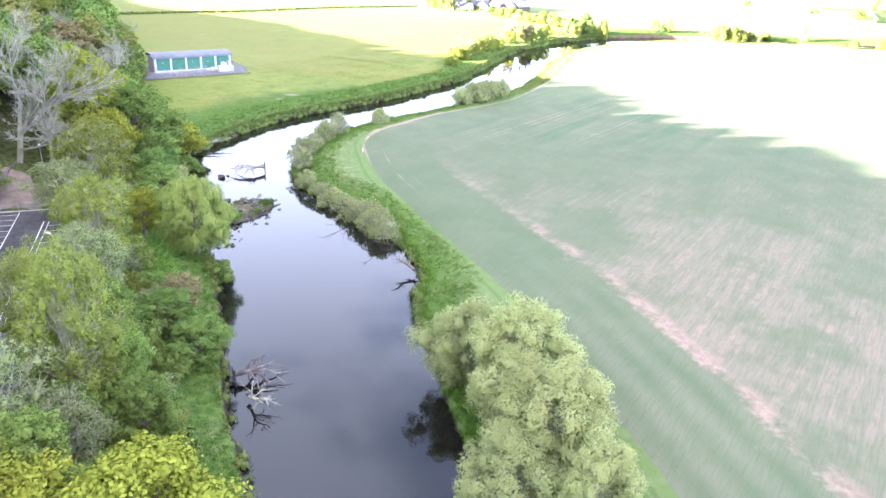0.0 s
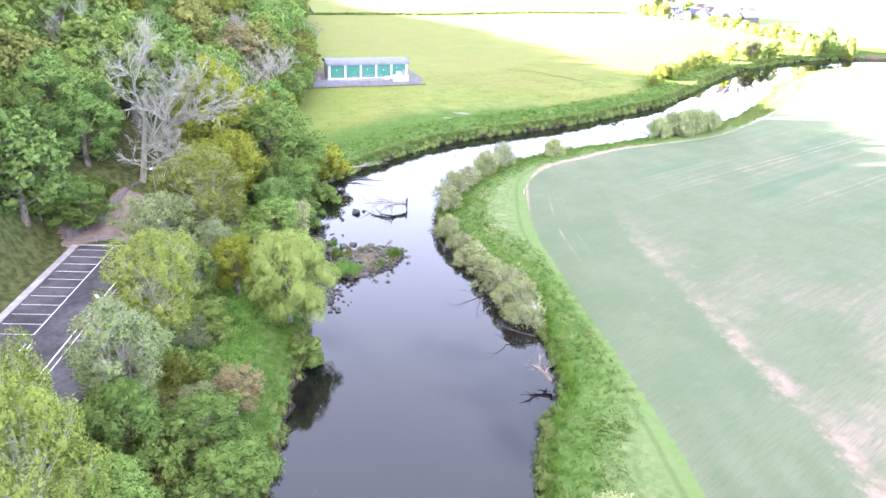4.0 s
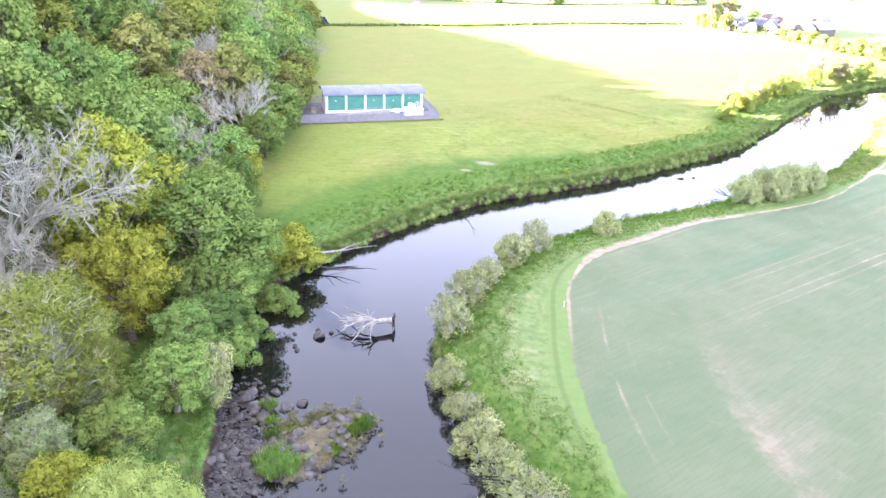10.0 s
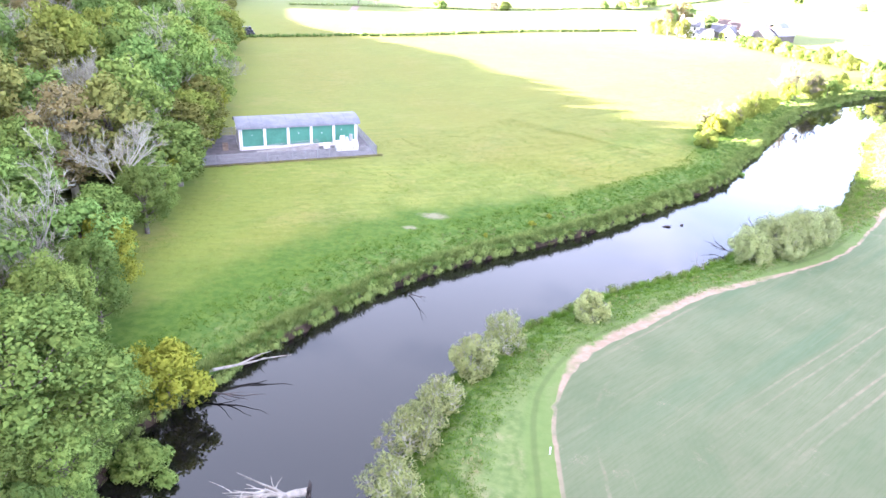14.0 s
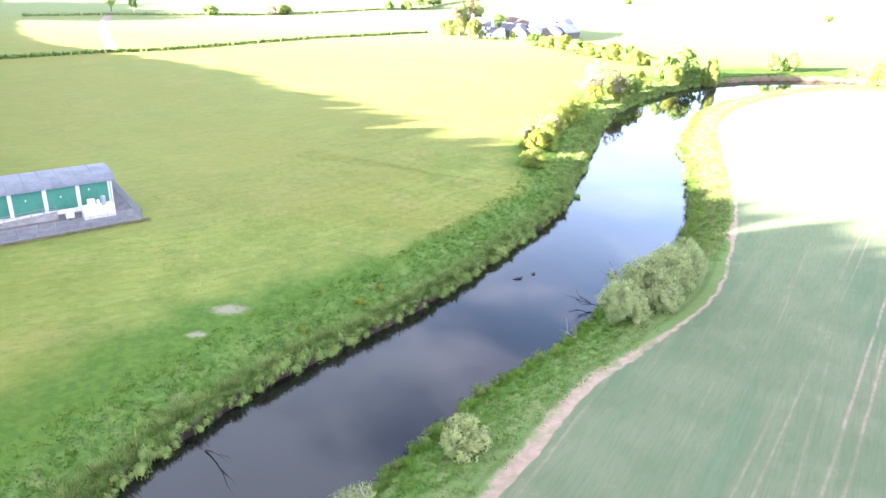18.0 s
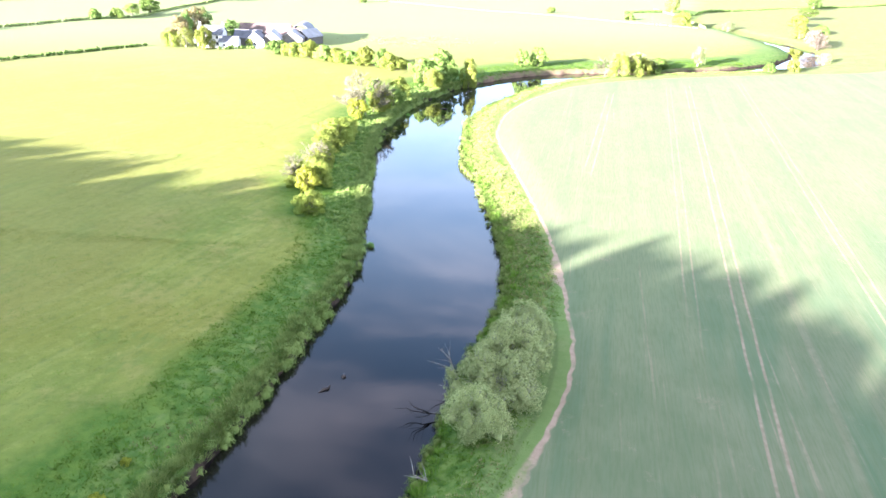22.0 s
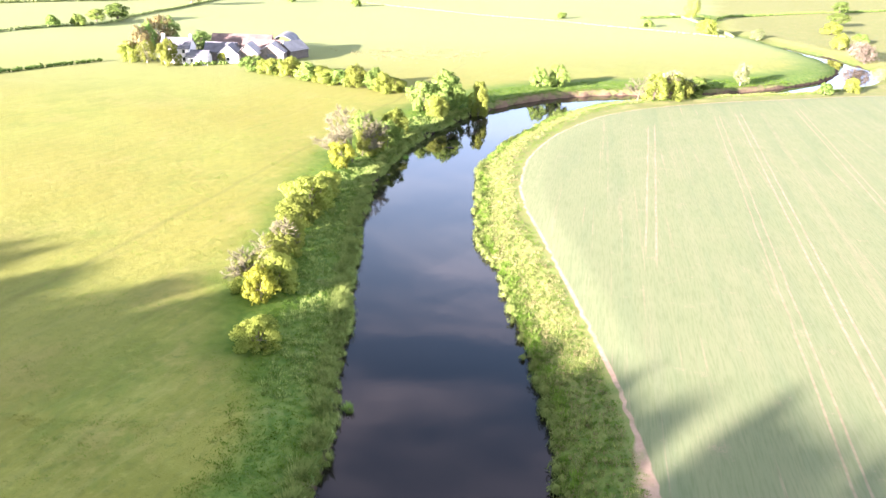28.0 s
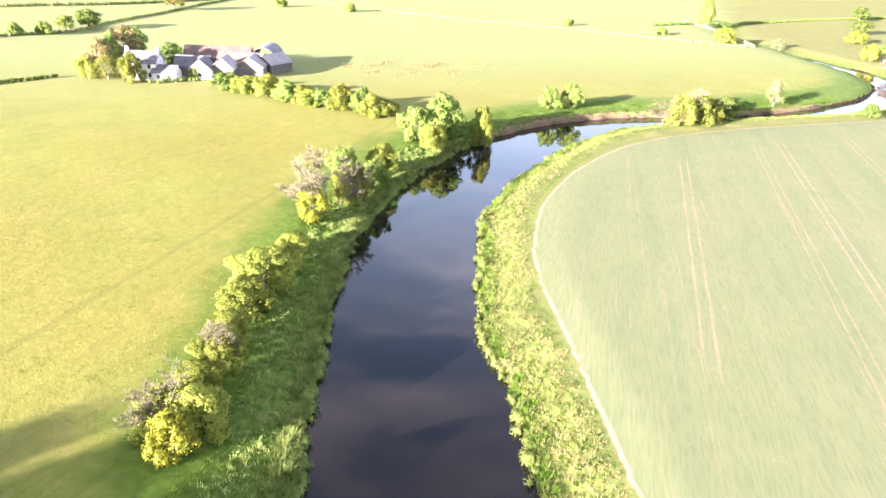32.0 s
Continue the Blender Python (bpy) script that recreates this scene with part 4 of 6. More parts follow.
grove("trees on the wooded bank", [
    ("lime", -20, 38.5, 17.5, 15), ("lime", -31, 38, 17, 14), ("lime", -12, 33, 15, 11), ("green", -33, 47, 13, 8), ("grey", -41, 53, 13, 11), ("russet", -47, 45, 13, 9), ("spring", -38, 64, 18, 10), ("spring", -45, 70, 14, 9), ("green", -30, 61, 9, 7), ("lime", -49, 59, 14, 9),
    ("grey", -34, 54, 9, 8), ("green", -36, 70, 9, 7), ("green", -30.5, 79, 6, 8), ("green", -36, 83, 7, 8), ("russet", -37, 90, 6, 6), ("green", -41, 78, 9, 8), ("grey", -46, 84, 12, 10), ("spring", -50, 95, 14, 10.5), ("grey", -53, 102, 10, 8),
    ("weeping", -41.5, 111, 13, 11.5), ("bush", -36.5, 106, 3.5, 5), ("lime", -51.5, 114, 9, 7.5), ("green", -53, 107, 8, 5.5), ("grey", -64, 114, 10, 11), ("spring", -63, 124, 14, 14), ("green", -55, 124, 7, 7), ("grey", -57, 117, 7, 6),
    ("green", -56, 133, 8, 9), ("deep", -60, 140, 9, 8), ("palebush", -54.5, 137, 6, 6), ("lime", -76, 148, 24, 15), ("spring", -84, 150, 16, 8), ("lime", -69, 141, 15, 10), ("green", -69, 156, 18, 18), ("green", -65, 148, 10, 8), ("green", -66, 160, 12, 10), ("green", -63, 153.5, 9, 9), ("deep", -61, 146.5, 7, 8), ("deep", -73, 165, 13, 10), ("green", -77, 169, 14, 11),
    ("lime", -84, 186, 12, 9), ("goldtree", -64.5, 171, 6, 9), ("green", -79, 178, 13, 8), ("bush", -61, 161, 4, 6), ("bush", -60, 152, 4, 6), ("bush", -58, 146, 5, 6), ("green", -81, 118, 8, 9), ("deep", -98, 131, 16, 15), ("deep", -92, 112, 11, 11), ("green", -89, 105, 9, 9), ("deep", -97, 106, 14, 12), ("green", -86, 97, 8, 8), ("deep", -95, 97, 13, 12), ("green", -103, 113, 15, 12), ("deep", -93, 122, 10, 10), ("green", -104, 122, 15, 12), ("deep", -94, 138, 13, 9), ("green", -85, 113.5, 6, 6), ("bush", -88, 128, 3.5, 5), ("deep", -92, 132, 13, 12), ("green", -97, 124, 12, 10), ("green", -87, 121.5, 6, 6), ("green", -99, 142, 17, 12), ("deep", -90, 116, 9, 8), ("bush", -47, 101, 3, 4), ("bush", -44, 94, 3, 5)])
for x, y, tall, wide in ((-111, 227, 16, 15), (-106, 234, 14, 13), (-118, 237, 16, 13), (-127, 261, 18, 15), (-136, 266, 20, 17), (-141, 284, 20, 16), (-150, 300, 19, 16)):
    plant("bare", x, y, tall, wide, label="leafless grey tree at the edge of the wood", group="trees of the wood")
grove("trees of the wood", [("lime", -121, 270, 11, 9), ("green", -113.5, 249, 12, 9), ("lime", -102.5, 221, 12, 10), ("green", -96, 212.5, 11, 9), ("green", -93, 206, 12, 9)])
lean = plant("bare", -85.5, 137.5, 30, 24, variant=0, turn=180, label="tall leafless tree with pale grey branches above the car park")
lean.rotation_euler.y = radians(-10)

# right bank and the far hedges
grove("willows on the field bank", [
    ("willow", 4.5, 79, 10, 12), ("willow", 10, 75, 11, 12.5), ("willow", 13.5, 63, 10, 12), ("willow", 8, 57, 8, 11), ("willow", 16, 54, 9, 9), ("willow", 9, 68, 9.5, 11),
    ("wispy", -13, 129.5, 5.5, 7), ("wispy", -11, 126, 4.5, 6), ("palebush", -14, 131.5, 4.6, 6), ("wispy", -16, 134, 5, 7), ("wispy", -18, 137, 4, 7), ("wispy", -21, 140, 3.5, 6), ("palebush", -24, 143, 3.5, 6), ("wispy", -27, 147, 3, 5), ("wispy", -31, 152, 3.5, 5), ("wispy", -34.5, 163, 4.5, 6), ("wispy", -35.5, 171, 4.5, 6), ("wispy", -35, 175, 3.5, 5), ("wispy", -34.5, 179, 4, 6), ("palebush", -33, 187, 5, 5.5), ("wispy", -30, 193, 6, 5),
    ("palebush", -20, 205, 4, 5), ("bigsallow", 8.0, 239.5, 5.6, 9), ("bigsallow", 12.5, 244.5, 5.6, 9), ("bigsallow", 17.0, 249, 4.8, 7), ("bigsallow", 4, 235, 4.5, 7)])
grove("bushes along the meadow bank", [
    ("goldbush", -0.6, 303.5, 4.1, 5.8), ("goldtree", 1.6, 316.5, 4.5, 4.8), ("barebush", 0.4, 320.5, 7, 7), ("goldbush", 1.6, 321.5, 4.5, 6.8), ("goldbush", 4.6, 320, 4.9, 6.3), ("goldbush", 5.2, 327, 4.1, 5.2), ("barebush", 6.5, 331.5, 6, 6), ("goldbush", 8, 333, 4.1, 6.3), ("goldbush", 9.5, 337.5, 4.1, 5.2), ("goldbush", 12, 344, 4.9, 7.4), ("goldbush", 15.5, 351, 6.1, 9.5), ("goldbush", 19.5, 357.5, 4.1, 6.3), ("goldbush", 22, 364, 3.3, 5.2),
    ("goldtree", 28, 377.5, 5.5, 6), ("barebush", 31.5, 381, 12.5, 13), ("barebush", 35, 385, 10, 9), ("goldbush", 38, 387, 7, 7), ("bush", 44, 394, 6, 6), ("goldbush", 49, 404, 6, 7), ("bush", 40, 401, 6, 6),
    ("bush", 66, 428, 8, 8), ("bush", 74, 431, 10, 12), ("goldbush", 68, 422, 6, 7), ("goldbush", 85, 430, 11, 6), ("bush", 121, 458, 6, 6), ("bush", 129, 458, 7, 7), ("barebush", 146, 432, 8, 9), ("goldbush", 152, 431, 8, 9), ("barebush", 156, 432, 9, 11), ("goldbush", 160, 432, 8, 9), ("goldbush", 165, 433, 6, 8), ("barebush", 169, 434, 6, 8), ("bush", 172, 435, 5, 6)])
for k in range(15):
    u = k / 14
    plant("goldbush" if k % 3 else "bush", 26 + 38 * u + random.uniform(-1.5, 1.5), 499 - 45 * u + random.uniform(-2, 2), 4.5 + random.random() * 2.0, 7.5 + 2 * random.random(), group="hedgerow bushes below the farm")

# low growth that fills the wooded bank between the trees
rng = np.random.default_rng(31)
cand = np.column_stack([rng.uniform(-70, -14, 3000), rng.uniform(34, 136, 3000)])
cd, cw = nearest(cand, LEFT_BANK)
sd = side_of(cand, LEFT_BANK, cw)
a0 = radians(CP_TURN)
clx = (cand[:, 0] - CAR_PARK[0]) * math.cos(a0) + (cand[:, 1] - CAR_PARK[1]) * math.sin(a0)
low = []
for p, d, q, c in zip(cand, cd, sd, clx):
    inner = 6.0 if p[1] < 90 else 11.0
    if q > 0 or d < inner or d > 26 or c < 18.5 or len(low) > 95:
        continue
    if all((p[0] - o[0]) ** 2 + (p[1] - o[1]) ** 2 > 14 for o in low):
        low.append(p)
        r = rng.random()
        key = "bush" if r < 0.45 else "green" if r < 0.6 else "grey" if r < 0.78 else "goldbush" if r < 0.9 else "spring"
        plant(key, p[0], p[1], rng.uniform(3.0, 5.5) * (1.3 if d > 14 else 1.0), rng.uniform(4.5, 6.5), group="undergrowth on the wooded bank", label="leafy young growth filling the wooded bank")

# the wood
wood_pts = []
rng = np.random.default_rng(5)
cand = np.column_stack([rng.uniform(-330, -62, 9000), rng.uniform(20, 560, 9000)])
dw, ww = nearest(cand, WOOD_EDGE)
ins = -dw * side_of(cand, WOOD_EDGE, ww)
a0 = radians(CP_TURN)
clx = (cand[:, 0] - CAR_PARK[0]) * math.cos(a0) + (cand[:, 1] - CAR_PARK[1]) * math.sin(a0)
cly = -(cand[:, 0] - CAR_PARK[0]) * math.sin(a0) + (cand[:, 1] - CAR_PARK[1]) * math.cos(a0)
clear = (clx > -6) & (cly < 26)
for p, d, c in zip(cand, ins, clear):
    if d < 2.2 or d > 95 - 0.12 * max(0, p[1] - 150) or c or len(wood_pts) > 470:
        continue
    if (p[1] < 182 and p[0] > -80) or (p[0] > -97 and 112 < p[1] < 142):
        continue
    gap = (7.4 if p[1] < 190 else 6.5) + d * 0.035
    if all((p[0] - q[0]) ** 2 + (p[1] - q[1]) ** 2 > gap * gap for q in wood_pts) and (p[0] + 88) ** 2 + (p[1] - 147) ** 2 > 49:
        wood_pts.append((p[0], p[1], d))
SHADOW_EDGE = ((150, 190, 199, 206, 224, 239, 250, 297, 319, 344, 361, 372, 402, 427, 452, 477, 509, 545), (170, 152, 146, 154, 156, 148, 143, 123, 107, 98, 87, 80, 68, 49, 29, 4, -10, -45))
wood_high = survey(np.array(wood_pts)[:, :2])[0]
for (x, y, d), g in zip(wood_pts, wood_high):
    r = rng.random()
    mixed = 0.10 if y > 190 else 0.0
    key = "green" if r < 0.50 - mixed else "deep" if r < 0.68 - mixed * 1.5 else "lime" if r < 0.76 - mixed else "russet" if r < 0.85 - mixed * 0.5 else "spring" if r < 0.90 else "bare" if r < 0.97 else "grey"
    key = "far_spring" if key in ("spring", "grey") else key
    key = "bare" if key == "russet" and 225 < y < 345 and d < 45 else key
    key = ("far_" if y > 205 or d > 34 else "mid_") + key if key in ("green", "deep", "lime") else key
    tall = rng.uniform(14.5, 22) * (0.7 if d < 8 else 1.0)
    # the wood's skyline: heights capped so its cast shadow ends at a set line
    down, across = x * 0.927 + y * 0.375, y * 0.927 - x * 0.375
    if across < 560:
        shadow_cap = (np.interp(across, SHADOW_EDGE[0], SHADOW_EDGE[1]) - down) * 0.2035 + 3.0 - g
        tall = min(tall, shadow_cap * rng.uniform(0.93, 1.0))
    if tall < 5:
        if d > 25:
            continue
        tall = 6.0
    plant(key, x, y, tall, min(tall, 15) * rng.uniform(0.8, 1.05), ground=g, group="trees of the wood")


# ---- car park ----
CP = Matrix.Translation((*CAR_PARK, 0)) @ Matrix.Rotation(radians(CP_TURN), 4, "Z")
park = thing("car_park", CP, "worn grey asphalt car park with white marked bays", "car park", kind="structure")
part("asphalt", box_mesh("asphalt", M_TAR, -0.3, 15.6, -66, 1.5, CP_HIGH - 0.3, CP_HIGH), park)
part("kerb", box_mesh("kerb", M_KERB, -1.3, -0.3, -30, 1.5, CP_HIGH - 0.3, CP_HIGH + 0.12), park)
part("kerb", box_mesh("kerb", M_KERB, -0.3, 15.6, 1.5, 1.8, CP_HIGH - 0.3, CP_HIGH + 0.12), park)
line = box_mesh("bay_line", M_PAINT, 0, 4.8, -0.05, 0.05, CP_HIGH, CP_HIGH + 0.006)
for k in range(11):
    o = part("bay_line", line, park)
    o.location = (0, -2.4 * k, 0)
    if k != 10:
        o = part("bay_line", line, park)
        o.location = (10.4, -6 - 2.4 * k, 0)
part("edge_line", box_mesh("edge_line", M_PAINT, 4.85, 4.97, -24, 1.2, CP_HIGH, CP_HIGH + 0.006), park)
dash = box_mesh("lane_dash", M_PAINT, 0, 0.14, -1.6, 0, CP_HIGH, CP_HIGH + 0.006)
for k in range(12):
    for x in (4.9, 5.5):
        o = part("lane_dash", dash, park)
        o.location = (x, -26 - 2.4 * k, 0)
for x in (9.3, 10.1):
    part("edge_line", box_mesh("edge_line", M_PAINT, x, x + 0.16, -60, -4, CP_HIGH, CP_HIGH + 0.006), park)

# ---- shed and its yard ----
M_SHEET = mottled("green_cladding", (0.04, 0.16, 0.105), (0.055, 0.205, 0.14), 0.4, 0.5, relief=0.05, per_object=0.05)
M_WHITE = mottled("white_render", (0.56, 0.56, 0.55), (0.70, 0.70, 0.69), 0.5, 0.8, relief=0.05, per_object=0.04)
M_ROOF = mottled("grey_roof_sheet", (0.105, 0.115, 0.13), (0.165, 0.175, 0.19), 0.3, 0.7, relief=0.05, per_object=0.05)
M_STEEL = mottled("galvanised_steel", (0.20, 0.205, 0.215), (0.31, 0.315, 0.33), 1.0, 0.5, 0.3, relief=0.05, per_object=0.05)
SHED = Matrix.Translation((-103.2, 252.6, 3.15)) @ Matrix.Rotation(math.atan2(16.0, 22.0), 4, "Z")
shed = thing("shed", SHED, "long green and white pump shed with a curved grey roof", "shed")
SL, SD, SH = 27.2, 7.6, 5.2
part("wall", box_mesh("wall", M_WHITE, 0, SL, 0.25, SD, -0.4, SH), shed, "white rendered walls")
for k in range(6):
    x = k * (SL - 0.9) / 5
    part("pillar", box_mesh("pillar", M_WHITE, x + 0.15, x + 0.75, 0, 0.25, -0.4, SH), shed)
for k in range(5):
    x = k * (SL - 0.9) / 5 + 0.75
    part("panel", box_mesh("panel", M_SHEET, x, x + (SL - 0.9) / 5 - 0.6, 0.10, 0.25, 0.9, SH), shed, "green cladding panel")
part("plinth", box_mesh("plinth", M_WHITE, 0.9, SL - 0.9, 0.05, 0.25, -0.4, 0.9), shed)
b = Bag()
n = 18
ang = np.linspace(0, np.pi, n)
prof = np.array([(SD / 2 + 0.25 - (SD / 2 + 0.8) * math.cos(a), SH + 1.25 * math.sin(a) ** 0.8) for a in ang])
for off, flip in ((0.0, 1), (-0.15, -1)):
    v = np.array([(x, y, z + off) for x in (-0.5, SL + 0.5) for y, z in prof])
    f = [(i, i + 1, n + i + 1, n + i)[::flip] for i in range(n - 1)]
    b.add(v, f)
part("roof", b.mesh("roof", M_ROOF, True), shed, "curved grey metal roof")
b = Bag()
tube(b, [(-0.4, -0.42, SH - 0.02), (SL + 0.4, -0.42, SH - 0.02)], [0.12, 0.12], 8)
part("gutter", b.mesh("gutter", M_STEEL), shed, "grey gutter along the eaves")
for k in (0, 1):
    b = Bag()
    tube(b, [(0.4 + k * (SL - 0.8), -0.15, SH), (0.4 + k * (SL - 0.8), -0.12, 0.1)], [0.07, 0.07], 6)
    part("downpipe", b.mesh("downpipe", M_STEEL), shed)
for k in range(9):
    b = Bag()
    x = (k + 1) * SL / 10
    tube(b, [(x, y, z + 0.03) for y, z in prof], [0.045] * n, 4)
    part("roof_rib", b.mesh("roof_rib", M_ROOF), shed)
for x, z in ((2.8, 3.4), (13.2, 3.4), (18.6, 3.2), (23.2, 3.8)):
    part("wall_lamp", box_mesh("wall_lamp", M_WHITE, x, x + 0.18, -0.12, 0.10, z, z + 0.16), shed)

# ---- growth on the banks ----
def blades(bag, rng, at, tall, wide, count, lean=0.5):
    """Tufts of grass: blades standing out of points at (n, 3)."""
    n = len(at)
    c = np.repeat(at, count, 0)
    m = n * count
    a, r = rng.uniform(0, 2 * np.pi, m), np.sqrt(rng.uniform(0, 1, m)) * np.repeat(wide, count) * 0.5
    foot = c + np.stack([np.cos(a) * r, np.sin(a) * r, np.zeros(m)], 1)
    h = np.repeat(tall, count) * rng.uniform(0.55, 1.1, m)
    out = np.stack([np.cos(a) * lean * h * rng.uniform(0.2, 1.2, m), np.sin(a) * lean * h * rng.uniform(0.2, 1.2, m), h], 1)
    w = np.stack([-np.sin(a), np.cos(a), np.zeros(m)], 1) * (0.03 + 0.05 * rng.uniform(0, 1, m))[:, None]
    bag.add(np.stack([foot - w, foot + w, foot + out], 1).reshape(-1, 3), np.arange(m * 3).reshape(-1, 3))


def along(line, rng, count, lo, hi, y0, y1, side, power=1.0):
    """Points beside a bank line, lo to hi metres inland."""
    keep = np.where((line[:, 1] > y0) & (line[:, 1] < y1) & (line[:, 0] < 260))[0]
    i = rng.choice(keep[1:-1], count)
    t = line[i + 1] - line[i - 1]
    t /= np.linalg.norm(t, axis=1)[:, None]
    nrm = np.stack([t[:, 1], -t[:, 0]], 1) * side
    d = lo + (hi - lo) * rng.uniform(0, 1, count) ** power
    return line[i] + nrm * d[:, None] + rng.normal(size=(count, 2)) * 0.4, d


def bank_growth(name, label, mat, line, side, count, lo, hi, y0, y1, tall, wide, per, seed, power=1.0, lean=0.5, patchy=0.0):
    rng = np.random.default_rng(seed)
    p, d = along(line, rng, count, lo, hi, y0, y1, side, power)
    if patchy:
        p = p[wavy(p[:, 0], p[:, 1], 7.0, seed) > patchy]
    h, river, crop, wood = survey(p)[:4]
    ok = (river > lo * 0.5 - 0.1) & (crop < -0.8) if side > 0 else (river > lo * 0.5 - 0.1)
    p, h = p[ok], h[ok]
    n = len(p)
    s = rng.uniform(0.65, 1.35, n)
    bag = Bag()
    blades(bag, rng, np.column_stack([p, np.maximum(h, 0.02) - 0.05]), tall * s, wide * s, per, lean)
    tagged(new(name, bag.mesh(name, mat)), label, "grass", kind="stuff")


def tussocks(label, line, side, y0, y1, gap, seed):
    """Rounded tufts with drooping blades, set along the water's edge."""
    rng = np.random.default_rng(seed)
    keep = line[(line[:, 1] > y0) & (line[:, 1] < y1) & (line[:, 0] < 250)]
    t = np.gradient(keep, axis=0)
    t /= np.linalg.norm(t, axis=1)[:, None]
    spots = []
    s = 0.0
    while s < len(keep) - 1:
        i = int(s)
        nrm = np.array((t[i, 1], -t[i, 0])) * side
        spots.append(keep[i] + nrm * rng.uniform(-0.45, 0.55) + rng.normal(size=2) * 0.25)
        s += gap * rng.uniform(0.35, 1.7)
    spots = np.array(spots)
    n = len(spots)
    r = rng.uniform(0.45, 1.0, n) * (1 + 0.35 * wavy(spots[:, 0], spots[:, 1], 9.0, seed))
    lob = np.column_stack([spots, np.clip(survey(spots)[0] * 0.75, 0.12, 1.3) + r * 0.3, r])
    bag = Bag()
    for l in lob:
        bag.add(ICO1[0] * l[3] * 0.62 + l[:3], ICO1[1], ICO1[0])
    bag.add(*leaf_cards(rng, lob, n * 110, 0.1, 5.5, 0.55, hang=0.7, squash=0.9))
    tagged(new("bank_tussocks", bag.mesh("bank_tussocks", M_TUSSOCK)), label, "grass", kind="stuff")


tussocks("rounded pale tussocks overhanging the meadow bank", LEFT_BANK, -1, 160, 430, 0.8, 61)
tussocks("rounded pale tussocks along the field bank", RIGHT_BANK, 1, 90, 455, 1.1, 62)
tussocks("rounded grass tufts below the wooded bank", LEFT_BANK, -1, 45, 128, 1.1, 63)
bank_growth("bank_tussocks", "pale green grass tussocks overhanging the water", M_TUSSOCK, LEFT_BANK, -1, 1700, 0.0, 1.6, 150, 430, 0.8, 1.3, 46, 11, lean=0.8)
bank_growth("bank_tussocks", "grass tussocks along the field bank's edge", M_GRASS, RIGHT_BANK, 1, 1300, 0.0, 1.4, 50, 460, 0.7, 1.1, 40, 12, lean=0.8)
bank_growth("bank_grass", "rough long grass on the meadow bank", M_GRASS, LEFT_BANK, -1, 17000, 0.5, 11.0, 45, 455, 0.22, 0.9, 14, 13, power=1.5, lean=1.0)
bank_growth("bank_herbs", "lush dark green herbs on the meadow bank", M_NETTLE, LEFT_BANK, -1, 9000, 0.5, 9.0, 40, 432, 0.2, 0.8, 14, 14, power=1.3, patchy=-0.2, lean=1.1)
bank_growth("dry_grass", "pale dry grass among the bank growth", M_STRAW, LEFT_BANK, -1, 1500, 0.2, 7.0, 60, 255, 0.32, 0.6, 9, 15, power=1.6, patchy=0.3)
bank_growth("bank_grass", "rough long grass on the field bank", M_GRASS, RIGHT_BANK, 1, 13000, 0.5, 10.0, 50, 450, 0.2, 0.9, 14, 16, power=1.4, lean=1.0)
bank_growth("bank_herbs", "lush green herbs on the field bank", M_NETTLE, RIGHT_BANK, 1, 7000, 0.5, 9.0, 50, 320, 0.2, 0.8, 14, 17, power=1.3, patchy=0.0, lean=1.0)
bank_growth("dry_grass", "pale dry grass on the field bank", M_STRAW, RIGHT_BANK, 1, 4200, 0.2, 9.0, 50, 450, 0.30, 0.7, 10, 18, power=1.3, patchy=0.25)
bank_growth("meadow_grass", "short uneven grass of the grazed meadow", M_MEADOW, LEFT_BANK, -1, 15000, 9.0, 62.0, 185, 420, 0.13, 1.1, 10, 26, lean=1.3)
bank_growth("meadow_grass", "darker rank tufts in the grazed meadow", M_GRASS, LEFT_BANK, -1, 5000, 8.0, 45.0, 185, 400, 0.16, 0.8, 10, 27, lean=1.2, patchy=0.1)
bank_growth("dry_grass", "pale dry grass on the sunlit field bank", M_STRAW, RIGHT_BANK, 1, 5200, 0.2, 7.5, 255, 450, 0.36, 0.7, 12, 24, power=1.4)
bank_growth("bank_tussocks", "pale tufts on the sunlit field bank", M_TUSSOCK, RIGHT_BANK, 1, 1500, 0.3, 6.5, 255, 450, 0.6, 1.0, 24, 25, power=1.6, lean=0.7)
bank_growth("bank_tussocks", "pale tufts on the sunlit meadow bank", M_TUSSOCK, LEFT_BANK, -1, 1600, 0.3, 8.0, 290, 428, 0.5, 1.0, 20, 28, power=1.3, lean=0.8)
bank_growth("bank_grass", "long bright grass below the trees", M_LUSH, LEFT_BANK, -1, 3800, 6.0, 16.0, 50, 128, 0.4, 1.0, 14, 19)
bank_growth("bank_herbs", "lush undergrowth below the trees", M_LUSH, LEFT_BANK, -1, 3000, 5.0, 17.0, 50, 130, 0.5, 1.0, 15, 20)


# ---- rocks, island and dead wood in the river ----
ROCKS = []
for k in range(5):
    rng = np.random.default_rng(90 + k)
    v = ICO2[0].copy()
    for _ in range(4):
        d = rng.normal(size=3)
        d /= np.linalg.norm(d)
        over = v @ d - rng.uniform(0.45, 0.75)
        v -= np.where(over > 0, over, 0)[:, None] * d * 0.9
    v *= (1 + 0.07 * np.sin(v @ rng.normal(size=(3, 3)) * 5)[:, :1]) * (1.0, rng.uniform(0.7, 0.95), rng.uniform(0.5, 0.7))
    ROCKS.append(mesh_of("rock", v, [ICO2[1]], [M_ROCK], False))


